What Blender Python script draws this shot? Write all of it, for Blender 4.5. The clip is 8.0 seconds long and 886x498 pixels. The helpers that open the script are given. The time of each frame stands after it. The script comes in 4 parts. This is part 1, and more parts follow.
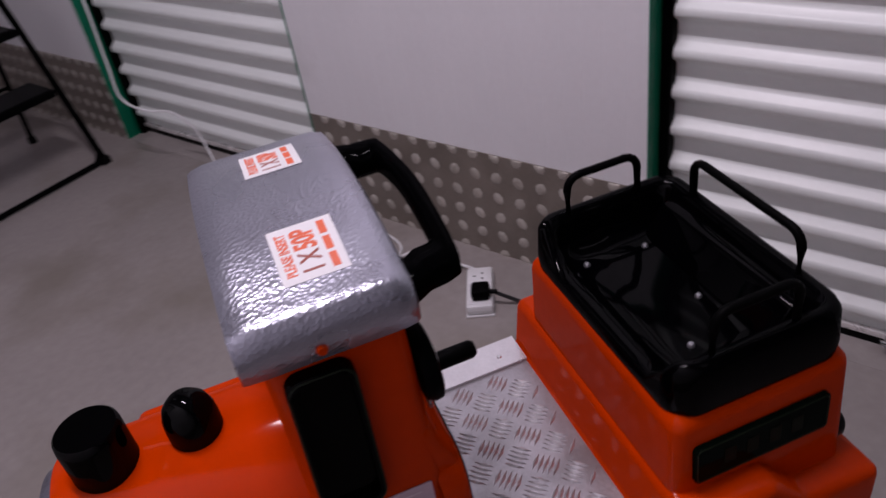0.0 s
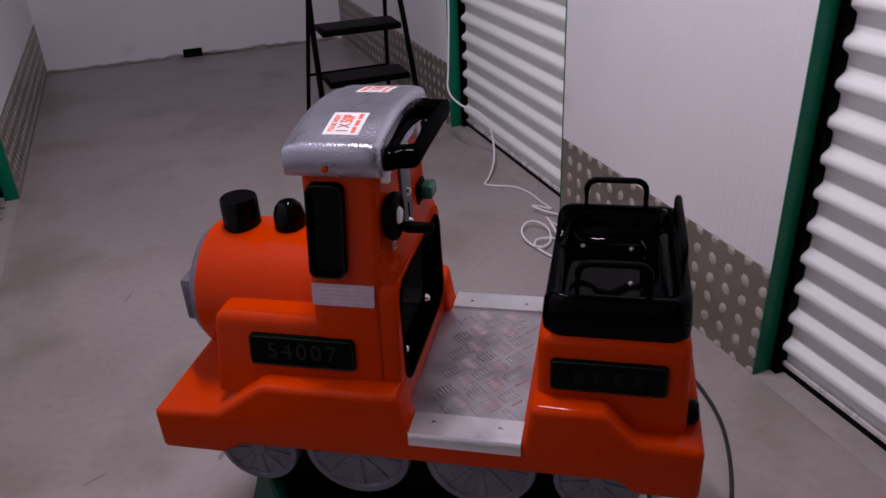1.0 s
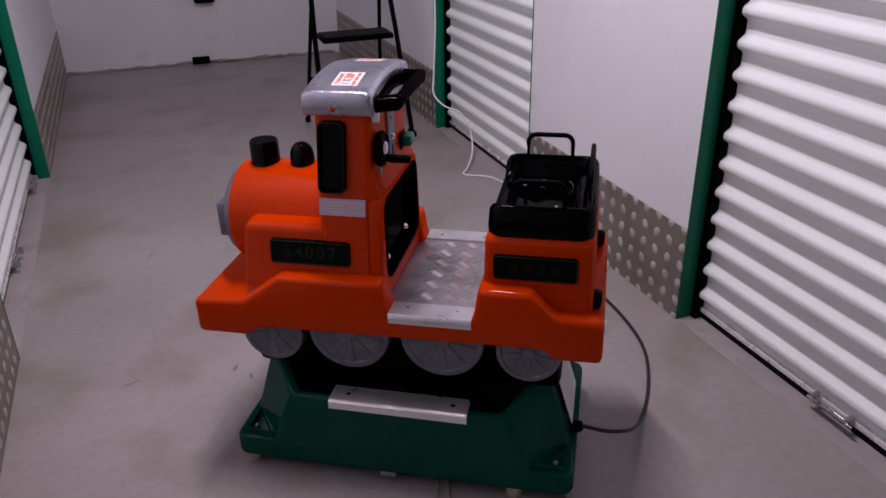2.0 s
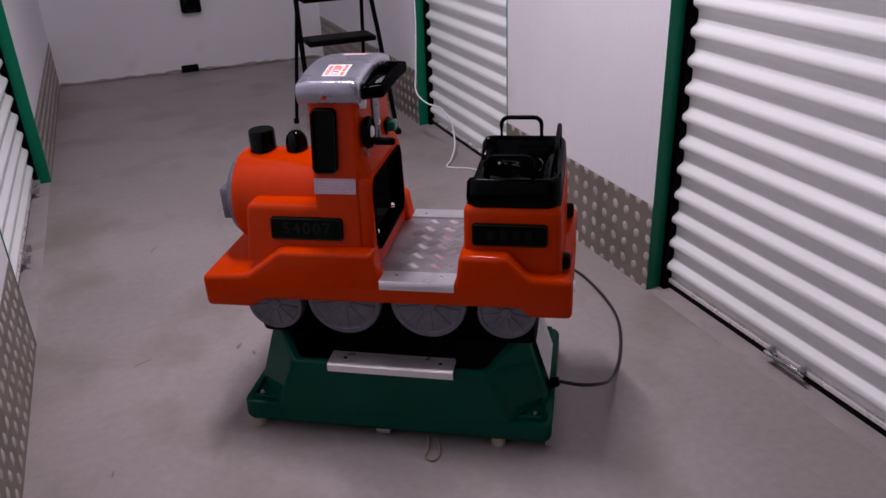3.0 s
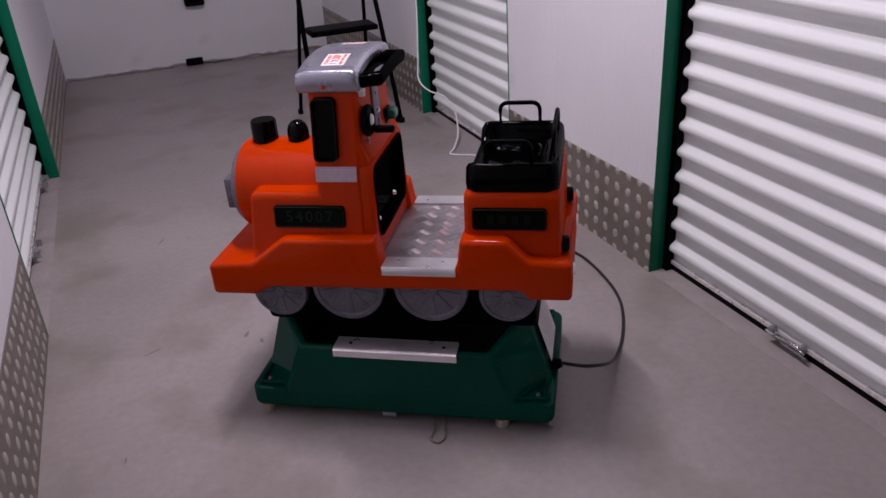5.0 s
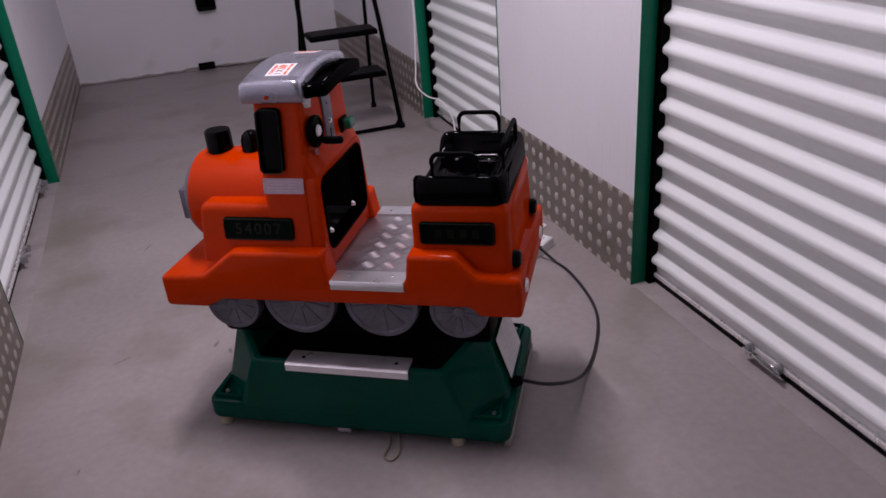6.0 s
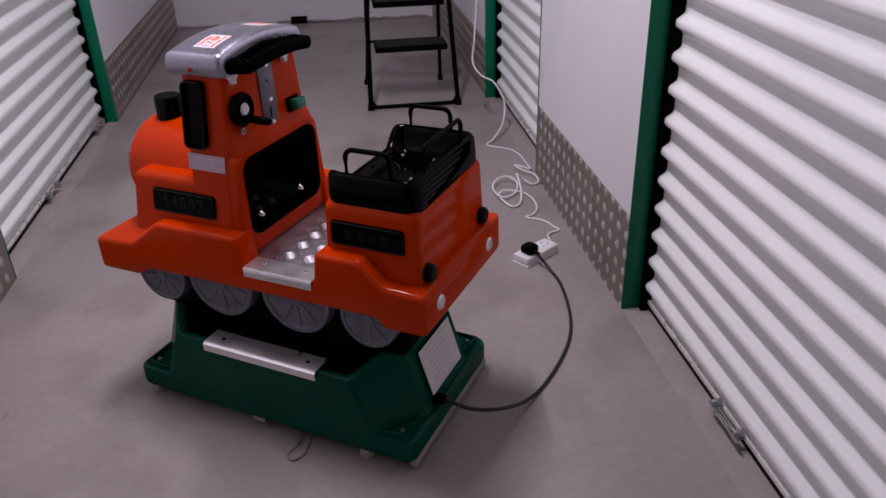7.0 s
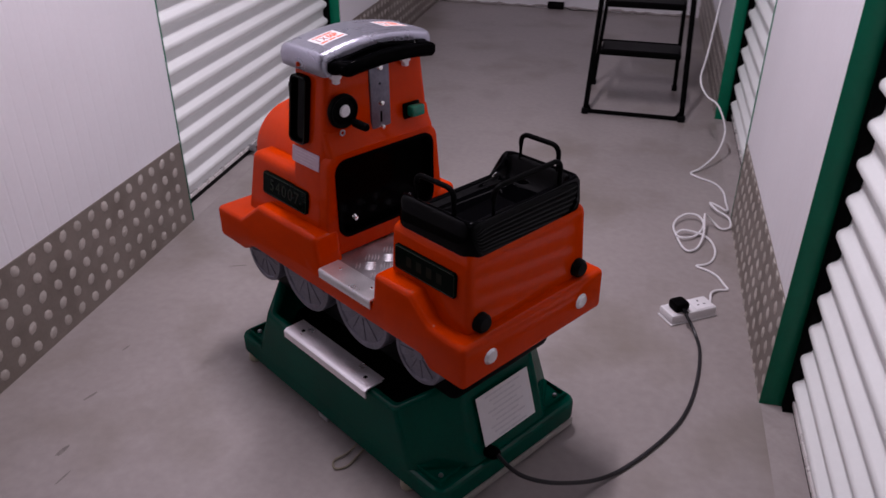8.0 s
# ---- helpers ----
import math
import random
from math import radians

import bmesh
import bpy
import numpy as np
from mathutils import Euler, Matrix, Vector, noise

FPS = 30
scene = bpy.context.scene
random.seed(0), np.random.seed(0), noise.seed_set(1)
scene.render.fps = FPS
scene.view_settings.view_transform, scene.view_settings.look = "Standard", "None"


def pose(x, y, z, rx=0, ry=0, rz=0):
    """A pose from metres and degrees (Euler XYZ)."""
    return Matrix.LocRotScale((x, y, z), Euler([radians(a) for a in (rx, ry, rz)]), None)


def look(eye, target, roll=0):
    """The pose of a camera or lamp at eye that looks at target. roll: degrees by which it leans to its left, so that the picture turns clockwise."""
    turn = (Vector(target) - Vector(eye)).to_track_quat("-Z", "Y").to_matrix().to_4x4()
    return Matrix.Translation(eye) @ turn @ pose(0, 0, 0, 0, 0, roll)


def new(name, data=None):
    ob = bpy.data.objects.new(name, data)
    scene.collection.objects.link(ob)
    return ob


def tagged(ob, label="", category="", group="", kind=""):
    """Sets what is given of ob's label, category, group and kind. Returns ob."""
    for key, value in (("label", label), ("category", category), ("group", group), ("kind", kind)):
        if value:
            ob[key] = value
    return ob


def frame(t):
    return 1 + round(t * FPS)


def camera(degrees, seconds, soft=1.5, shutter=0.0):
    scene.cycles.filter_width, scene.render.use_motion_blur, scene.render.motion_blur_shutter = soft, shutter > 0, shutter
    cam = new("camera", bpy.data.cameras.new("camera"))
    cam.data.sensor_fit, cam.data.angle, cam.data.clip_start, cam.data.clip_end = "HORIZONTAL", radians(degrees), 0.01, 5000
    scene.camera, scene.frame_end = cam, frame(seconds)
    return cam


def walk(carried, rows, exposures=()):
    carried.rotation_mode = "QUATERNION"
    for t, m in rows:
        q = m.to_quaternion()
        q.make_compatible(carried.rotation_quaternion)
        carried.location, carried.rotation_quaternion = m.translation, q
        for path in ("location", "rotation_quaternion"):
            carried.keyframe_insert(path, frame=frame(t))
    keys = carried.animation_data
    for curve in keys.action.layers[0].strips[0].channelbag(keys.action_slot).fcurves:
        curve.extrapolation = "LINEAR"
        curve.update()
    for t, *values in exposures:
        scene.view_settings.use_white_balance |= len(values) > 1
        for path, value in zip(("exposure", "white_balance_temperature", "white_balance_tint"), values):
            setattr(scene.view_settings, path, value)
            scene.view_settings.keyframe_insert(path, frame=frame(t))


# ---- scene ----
cam = camera(58.9, 8.0, 1.5, 0.2)
PATH = [
    (0, (-1.451, -0.643, 1.350), (-0.243, 0.441, 0.181), -9.9),
    (0.2, (-1.361, -0.803, 1.382), (-0.400, 0.549, 0.264), -11.5),
    (0.5, (-1.366, -1.034, 1.359), (-0.703, 0.578, 0.379), -2.3),
    (0.8, (-1.394, -1.259, 1.395), (-0.815, 0.388, 0.419), 0.8),
    (1, (-1.383, -1.343, 1.383), (-0.786, 0.311, 0.429), -2.8),
    (1.2, (-1.434, -1.442, 1.402), (-0.819, 0.213, 0.461), -2.8),
    (1.5, (-1.485, -1.592, 1.384), (-0.887, 0.081, 0.465), -2.1),
    (1.7, (-1.508, -1.690, 1.390), (-0.868, -0.022, 0.493), -0.8),
    (2.8, (-1.572, -2.025, 1.414), (-0.946, -0.349, 0.519), -2.1),
    (3, (-1.595, -2.028, 1.414), (-0.931, -0.361, 0.532), -2.4),
    (3.5, (-1.606, -2.036, 1.413), (-0.930, -0.374, 0.529), -1.9),
    (4, (-1.601, -2.051, 1.421), (-0.938, -0.389, 0.529), -2.5),
    (4.5, (-1.595, -2.063, 1.421), (-0.955, -0.399, 0.515), -3.0),
    (5.8, (-1.486, -2.063, 1.410), (-0.871, -0.388, 0.507), -6.0),
    (6, (-1.364, -2.084, 1.409), (-0.813, -0.384, 0.510), -4.7),
    (6.2, (-1.230, -2.098, 1.407), (-0.745, -0.374, 0.516), -0.7),
    (6.5, (-1.080, -2.137, 1.430), (-0.727, -0.392, 0.519), -2.0),
    (6.8, (-0.959, -2.087, 1.409), (-0.667, -0.349, 0.462), -2.8),
    (7, (-0.854, -2.036, 1.401), (-0.619, -0.295, 0.444), -1.7),
    (7.2, (-0.757, -1.970, 1.406), (-0.640, -0.232, 0.424), -0.2),
    (7.5, (-0.659, -1.886, 1.420), (-0.760, -0.154, 0.425), -1.3),
    (8, (-0.458, -1.820, 1.439), (-0.866, -0.136, 0.442), 0.2),
]
STOPS = [(0.0, -1.74), (0.5, -1.80), (1.0, -1.50), (1.5, -1.35), (2.8, -1.24), (7.0, -1.27), (8.0, -1.20)]
walk(cam, [(t, look(eye, target, roll)) for t, eye, target, roll in PATH], STOPS)

# ---- world and lamps ----
world = bpy.data.worlds.new("world")
world.use_nodes = True
world.node_tree.nodes["Background"].inputs[0].default_value = (0.6, 0.6, 0.65, 1)
world.node_tree.nodes["Background"].inputs[1].default_value = 0.02
scene.world = world


def strip_lamp(x, y, z, length, width, watts):
    data = bpy.data.lights.new("unseen_strip_light", "AREA")
    data.shape, data.size, data.size_y, data.energy = "RECTANGLE", width, length, watts
    data.color = (1.0, 0.878, 1.0)
    ob = new("unseen_strip_light", data)
    ob.matrix_world = pose(x, y, z)
    return ob


strip_lamp(-1.05, 0.25, 3.05, 1.0, 0.05, 120)
# Two weak unseen lamps, added as fill towards either end of the corridor.
strip_lamp(-1.05, -2.6, 3.05, 1.4, 0.12, 3)
strip_lamp(-1.05, 3.0, 3.05, 1.4, 0.12, 2)

# ---- materials ----


def material(name, colour, rough=0.5, metal=0.0, vary=0.12, scale=6.0, fine=90.0, bump=0.05, coat=0.0, spec=0.5, dirt=None, cells=0.0, sheen=0.07):
    """Base colour broken up by broad and fine noise, with fine relief; dirt adds a second colour in patches."""
    m = bpy.data.materials.new(name)
    m.use_nodes = True
    n, l = m.node_tree.nodes, m.node_tree.links
    b = n["Principled BSDF"]
    b.inputs["Metallic"].default_value = metal
    b.inputs["Coat Weight"].default_value = coat
    b.inputs["Coat Roughness"].default_value = sheen
    b.inputs["Specular IOR Level"].default_value = spec
    co = n.new("ShaderNodeTexCoord")
    big, small = n.new("ShaderNodeTexNoise"), n.new("ShaderNodeTexNoise")
    big.inputs["Scale"].default_value, big.inputs["Detail"].default_value = scale, 4
    small.inputs["Scale"].default_value, small.inputs["Detail"].default_value = fine, 3
    for t in (big, small):
        l.new(co.outputs["Object"], t.inputs["Vector"])
    ramp = n.new("ShaderNodeValToRGB")
    ramp.color_ramp.elements[0].position, ramp.color_ramp.elements[1].position = 0.3, 0.7
    ramp.color_ramp.elements[0].color = (*[c * (1 - vary) for c in colour], 1)
    ramp.color_ramp.elements[1].color = (*[min(1, c * (1 + vary)) for c in colour], 1)
    add = n.new("ShaderNodeMath")
    add.operation = "MULTIPLY_ADD"
    add.inputs[1].default_value, add.inputs[2].default_value = 0.35, 0.0
    l.new(small.outputs["Fac"], add.inputs[0])
    mixf = n.new("ShaderNodeMath")
    mixf.operation = "MULTIPLY_ADD"
    mixf.inputs[1].default_value = 0.65
    l.new(big.outputs["Fac"], mixf.inputs[0])
    l.new(add.outputs[0], mixf.inputs[2])
    l.new(mixf.outputs[0], ramp.inputs[0])
    out = ramp.outputs[0]
    if dirt:
        spots = n.new("ShaderNodeTexNoise")
        spots.inputs["Scale"].default_value, spots.inputs["Detail"].default_value = dirt[1], 6
        l.new(co.outputs["Object"], spots.inputs["Vector"])
        cut = n.new("ShaderNodeMapRange")
        cut.inputs["From Min"].default_value, cut.inputs["From Max"].default_value = dirt[2], dirt[2] + 0.16
        cut.inputs["To Max"].default_value = dirt[3]
        l.new(spots.outputs["Fac"], cut.inputs["Value"])
        mix = n.new("ShaderNodeMixRGB")
        mix.inputs[2].default_value = (*dirt[0], 1)
        l.new(cut.outputs[0], mix.inputs[0])
        l.new(out, mix.inputs[1])
        out = mix.outputs[0]
    l.new(out, b.inputs["Base Color"])
    rr = n.new("ShaderNodeMapRange")
    rr.inputs["To Min"].default_value, rr.inputs["To Max"].default_value = max(0.02, rough - 0.08), min(1, rough + 0.08)
    l.new(big.outputs["Fac"], rr.inputs["Value"])
    l.new(rr.outputs[0], b.inputs["Roughness"])
    bp = n.new("ShaderNodeBump")
    bp.inputs["Strength"].default_value, bp.inputs["Distance"].default_value = bump, 0.01
    l.new(small.outputs["Fac"], bp.inputs["Height"])
    if cells:
        dimple = n.new("ShaderNodeTexVoronoi")
        dimple.feature = "SMOOTH_F1"
        dimple.inputs["Scale"].default_value, dimple.inputs["Smoothness"].default_value = cells, 0.6
        l.new(co.outputs["Object"], dimple.inputs["Vector"])
        bowl = n.new("ShaderNodeMath")
        bowl.operation = "POWER"
        bowl.inputs[1].default_value = 2.0
        l.new(dimple.outputs["Distance"], bowl.inputs[0])
        l.new(bowl.outputs[0], bp.inputs["Height"])
    l.new(bp.outputs[0], b.inputs["Normal"])
    return m


ORANGE = material("orange_gelcoat", (0.53, 0.035, 0.0), 0.4, vary=0.08, scale=5, fine=60, bump=0.006, spec=0.0, coat=0.26, sheen=0.09)
GREEN_SHELL = material("green_gelcoat", (0.0, 0.062, 0.040), 0.4, vary=0.15, scale=7, fine=120, bump=0.012, spec=0.0, coat=0.26)
GREEN_PAINT = material("green_paint", (0.0, 0.165, 0.085), 0.4, vary=0.1, bump=0.03, spec=0.2)
BLACK_SHELL = material("black_gelcoat", (0.0006, 0.0006, 0.0009), 0.4, vary=0.2, bump=0.003, spec=0.0, coat=0.17, sheen=0.05)
BLACK_GLOSS = material("gloss_black_paint", (0.0008, 0.0008, 0.001), 0.4, vary=0.2, bump=0.003, spec=0.0, coat=0.25, sheen=0.05)
BLACK_MATT = material("black_matt", (0.0014, 0.0014, 0.0016), 0.5, vary=0.2, bump=0.04, spec=0.03)
RUBBER = material("black_rubber", (0.003, 0.003, 0.0035), 0.5, vary=0.2, bump=0.06, spec=0.08)
HAMMER = material("hammered_silver", (0.37, 0.372, 0.44), 0.28, metal=0.75, vary=0.07, scale=14, fine=430, bump=0.11, cells=290)
SILVER = material("silver_paint", (0.150, 0.148, 0.185), 0.42, metal=0.45, vary=0.28, scale=26, fine=140, bump=0.12)
ALU = material("aluminium", (0.80, 0.79, 0.82), 0.30, metal=0.8, vary=0.1, scale=18, fine=200, bump=0.06)
# Paler than TREAD, to help the bars show their specular glint.
TREAD_BAR = material("glint_pale_tread_bars", (0.60, 0.59, 0.62), 0.40, metal=0.8, vary=0.12, scale=40, fine=200, bump=0.04)
TREAD = material("tread_aluminium", (0.44, 0.43, 0.46), 0.36, metal=0.8, vary=0.18, scale=18, fine=200, bump=0.06, dirt=((0.24, 0.23, 0.23), 12, 0.52, 0.45))
PANEL = material("black_panel", (0.0008, 0.0008, 0.001), 0.4, vary=0.2, bump=0.006, spec=0.0, coat=0.04)
SCUFF = material("rubber_scuff", (0.19, 0.172, 0.16), 0.5, vary=0.25, scale=60, bump=0.05)
RAIL = material("bright_steel", (0.85, 0.83, 0.82), 0.28, metal=0.4, vary=0.1, scale=18, fine=200, bump=0.04)
CHROME = material("chrome", (0.8, 0.8, 0.8), 0.15, metal=1.0, vary=0.05, bump=0.0)
KICK = material("chequer_aluminium", (0.27, 0.238, 0.208), 0.45, metal=0.5, vary=0.14, scale=9, fine=120, bump=0.08, dirt=((0.18, 0.155, 0.13), 5, 0.52, 0.55))
# Paler than KICK: the metallic glint of the lozenges is put into the colour.
KICK_BUMP = material("glint_pale_aluminium_bump", (0.54, 0.505, 0.46), 0.48, metal=0.35, vary=0.18, scale=30, fine=200, bump=0.05, dirt=((0.33, 0.30, 0.26), 6, 0.48, 0.5))
WALL_WHITE = material("white_wall_paint", (0.84, 0.835, 0.87), 0.5, vary=0.03, scale=3, fine=60, bump=0.06, dirt=((0.52, 0.50, 0.49), 3, 0.64, 0.35))
DOOR_WHITE = material("white_shutter_paint", (0.855, 0.89, 0.88), 0.36, vary=0.03, scale=3, fine=80, bump=0.03, dirt=((0.6, 0.59, 0.56), 6, 0.66, 0.3))
# Dark grey for the unseen ceiling, so that little light bounces off it.
CEIL = material("dark_unseen_ceiling", (0.22, 0.22, 0.225), 0.8, vary=0.03)
FLOOR = material("grey_floor_paint", (0.328, 0.295, 0.286), 0.38, vary=0.16, scale=1.4, fine=38, bump=0.05, dirt=((0.21, 0.182, 0.150), 2.2, 0.50, 0.65))
SILL = material("pale_concrete", (0.355, 0.322, 0.313), 0.6, vary=0.12, scale=8, fine=80, bump=0.1, dirt=((0.24, 0.21, 0.20), 7, 0.55, 0.5))
WHITE_PLASTIC = material("white_plastic", (0.82, 0.82, 0.84), 0.35, vary=0.03, bump=0.01)
WHITE_LABEL = material("white_label", (0.8, 0.78, 0.8), 0.45, vary=0.05, bump=0.01)
PINK_LABEL = material("lilac_label", (0.56, 0.42, 0.50), 0.4, vary=0.10, scale=60, bump=0.01)
RED_INK = material("red_ink", (0.78, 0.14, 0.06), 0.5, vary=0.12, scale=60, bump=0.0)
GREY_INK = material("grey_ink", (0.68, 0.66, 0.69), 0.5, vary=0.1, scale=60, bump=0.0)
PLATE_DARK = material("dark_green_plate", (0.001, 0.004, 0.0025), 0.4, vary=0.2, bump=0.02, spec=0.0, coat=0.1)
GILT = material("tarnished_gilt", (0.010, 0.015, 0.007), 0.5, metal=0.2, vary=0.3, scale=40, bump=0.05, spec=0.2)
GILT_DIM = material("worn_gilt", (0.0035, 0.007, 0.0035), 0.6, vary=0.5, scale=160, bump=0.05, spec=0.1)
GLASS_DARK = material("dark_perspex", (0.001, 0.001, 0.001), 0.4, vary=0.1, bump=0.0, spec=0.0, coat=0.14)
BUTTON = material("green_button", (0.0, 0.16, 0.10), 0.25, vary=0.05, bump=0.0)
BROWN_INK = material("brown_ink", (0.30, 0.06, 0.04), 0.5, vary=0.15, scale=60, bump=0.0)
PINK_INK = material("pale_pink_ink", (0.66, 0.56, 0.61), 0.5, vary=0.1, scale=60, bump=0.0)
CREAM = material("yellowed_plastic", (0.50, 0.46, 0.34), 0.45, vary=0.12, bump=0.02)
ROPE = material("cream_cord", (0.27, 0.235, 0.175), 0.8, vary=0.1, bump=0.1)
RAW_EDGE = material("raw_fibreglass", (0.36, 0.34, 0.31), 0.6, vary=0.2, scale=30, bump=0.08)
GREY_CABLE = material("dark_grey_cable", (0.025, 0.024, 0.027), 0.4, vary=0.1, bump=0.02, spec=0.3)
STEEL = material("zinc_steel", (0.45, 0.45, 0.48), 0.35, metal=0.9, vary=0.15, scale=30, bump=0.08)

# ---- mesh helpers ----


def finish(name, bm, mat, smooth=40):
    bmesh.ops.recalc_face_normals(bm, faces=bm.faces[:])
    me = bpy.data.meshes.new(name)
    bm.to_mesh(me)
    bm.free()
    me.materials.append(mat)
    if smooth:
        me.polygons.foreach_set("use_smooth", [True] * len(me.polygons))
        me.set_sharp_from_angle(angle=radians(smooth))
    return me


def thing(name, bm, mat, label, category="", group="", kind="", m=None, smooth=40):
    ob = new(name, finish(name, bm, mat, smooth))
    if m is not None:
        ob.matrix_world = m
    return tagged(ob, label, category, group, kind)


def part(name, bm, mat, parent, label="", smooth=40):
    ob = new(name, finish(name, bm, mat, smooth))
    ob.parent = parent
    return tagged(ob, label)


def box(x0, x1, y0, y1, z0, z1, r=0.0, seg=2, bm=None):
    own = bmesh.new()
    bmesh.ops.create_cube(own, size=1)
    for v in own.verts:
        v.co = Vector(((x0 + x1) / 2 + v.co.x * (x1 - x0), (y0 + y1) / 2 + v.co.y * (y1 - y0), (z0 + z1) / 2 + v.co.z * (z1 - z0)))
    if r:
        bmesh.ops.bevel(own, geom=own.edges[:], offset=r, segments=seg, affect="EDGES", profile=0.5)
    return join(bm, own)


def join(bm, own):
    if bm is None:
        return own
    me = bpy.data.meshes.new("tmp")
    own.to_mesh(me)
    own.free()
    bm.from_mesh(me)
    bpy.data.meshes.remove(me)
    return bm


def moved(bm, m):
    bmesh.ops.transform(bm, matrix=m, verts=bm.verts[:])
    return bm


def prism(outline, axis, a, b, r=0.0, seg=2, bm=None, sharp=20):
    """A closed outline of 2D points pushed along an axis from a to b, its hard edges rounded."""
    own = bmesh.new()
    put = {"x": lambda p, h: (h, p[0], p[1]), "y": lambda p, h: (p[0], h, p[1]), "z": lambda p, h: (p[0], p[1], h)}[axis]
    low = [own.verts.new(put(p, a)) for p in outline]
    top = [own.verts.new(put(p, b)) for p in outline]
    own.faces.new(low), own.faces.new(top)
    for i in range(len(outline)):
        j = (i + 1) % len(outline)
        own.faces.new((low[i], low[j], top[j], top[i]))
    bmesh.ops.recalc_face_normals(own, faces=own.faces[:])
    if r:
        es = [e for e in own.edges if len(e.link_faces) == 2 and e.calc_face_angle() > radians(sharp)]
        bmesh.ops.bevel(own, geom=es, offset=r, segments=seg, affect="EDGES", profile=0.5)
    return join(bm, own)


def rounded(x0, x1, y0, y1, r, n=5):
    """The outline of a rectangle with round corners."""
    pts = []
    for cx, cy, a in ((x1 - r, y1 - r, 0), (x0 + r, y1 - r, 90), (x0 + r, y0 + r, 180), (x1 - r, y0 + r, 270)):
        for k in range(n + 1):
            t = radians(a + 90 * k / n)
            pts.append((cx + r * math.cos(t), cy + r * math.sin(t)))
    return pts


def lathe(profile, m=None, n=32, bm=None):
    """A profile of (radius, height) turned about z, then posed."""
    own = bmesh.new()
    rings = []
    for rad, h in profile:
        if rad < 1e-6:
            rings.append([own.verts.new((0, 0, h))])
        else:
            rings.append([own.verts.new((rad * math.cos(2 * math.pi * k / n), rad * math.sin(2 * math.pi * k / n), h)) for k in range(n)])
    for p, q in zip(rings, rings[1:]):
        for k in range(n):
            k2 = (k + 1) % n
            if len(p) == 1 and len(q) > 1:
                own.faces.new((p[0], q[k], q[k2]))
            elif len(q) == 1 and len(p) > 1:
                own.faces.new((p[k], p[k2], q[0]))
            elif len(p) > 1:
                own.faces.new((p[k], p[k2], q[k2], q[k]))
    if m is not None:
        moved(own, m)
    return join(bm, own)


def smooth_path(points, step=6, closed=False):
    pts = [Vector(p) for p in points]
    out = []
    n = len(pts)
    for i in range(n if closed else n - 1):
        p0 = pts[i - 1] if (i or closed) else pts[0] * 2 - pts[1]
        p1, p2 = pts[i], pts[(i + 1) % n]
        p3 = pts[(i + 2) % n] if (closed or i + 2 < n) else p2 * 2 - p1
        for k in range(step):
            t = k / step
            out.append(0.5 * (2 * p1 + (p2 - p0) * t + (2 * p0 - 5 * p1 + 4 * p2 - p3) * t * t + (3 * p1 - p0 - 3 * p2 + p3) * t ** 3))
    if not closed:
        out.append(pts[-1])
    return out


def tube(path, radius, n=8, closed=False, flat=1.0, bm=None):
    """A round (or flattened) bar along a path."""
    own = bmesh.new()
    pts = [Vector(p) for p in path]
    rings, up = [], Vector((0, 0, 1))
    for i, p in enumerate(pts):
        a = pts[i - 1] if (i or closed) else p
        b = pts[(i + 1) % len(pts)] if (closed or i + 1 < len(pts)) else p
        d = (b - a).normalized()
        side = d.cross(up)
        if side.length < 1e-3:
            side = d.cross(Vector((0.3, 0.9, 0.1)))
        side.normalize()
        nrm = side.cross(d).normalized()
        rings.append([own.verts.new(p + radius * (math.cos(2 * math.pi * k / n) * side + flat * math.sin(2 * math.pi * k / n) * nrm)) for k in range(n)])
    for i in range(len(rings) - (0 if closed else 1)):
        p, q = rings[i], rings[(i + 1) % len(rings)]
        for k in range(n):
            own.faces.new((p[k], p[(k + 1) % n], q[(k + 1) % n], q[k]))
    if not closed:
        own.faces.new(rings[0]), own.faces.new(rings[-1])
    return join(bm, own)


def loop_path(a, b, rise, r=0.02, n=4):
    """An upright hoop from foot a to foot b with rounded upper corners."""
    a, b = Vector(a), Vector(b)
    d, up = (b - a).normalized(), Vector((0, 0, 1))
    pts = [a]
    for k in range(n + 1):
        t = radians(90 * k / n)
        pts.append(a + up * (rise - r + r * math.sin(t)) + d * (r - r * math.cos(t)))
    for k in range(n + 1):
        t = radians(90 * k / n)
        pts.append(b + up * (rise - r + r * math.cos(t)) - d * (r - r * math.sin(t)))
    return pts + [b]


def letters(words, size, m, depth=0.0006, bold=0.0):
    """Words in the built-in font as a mesh, centred, posed by m."""
    cu = bpy.data.curves.new("words", "FONT")
    cu.body, cu.size, cu.align_x, cu.align_y, cu.extrude, cu.offset = words, size, "CENTER", "CENTER", depth, bold
    ob = bpy.data.objects.new("words", cu)
    scene.collection.objects.link(ob)
    me = bpy.data.meshes.new_from_object(ob.evaluated_get(bpy.context.evaluated_depsgraph_get()))
    bpy.data.objects.remove(ob)
    bm = bmesh.new()
    bm.from_mesh(me)
    bpy.data.meshes.remove(me)
    return moved(bm, m)


# ---- the corridor ----
# NEAR lies far out of view to weaken light bounced onto the ride.
LEFT, RIGHT, BACK, NEAR, TOP = -2.05, 0.0, 4.565, -8.0, 3.1
DEEP = 0.085  # how far the shutters stand back
D1 = (-2.62, 0.0)   # openings along y
D2 = (1.105, 2.266)
D3 = (0.592, 2.308)

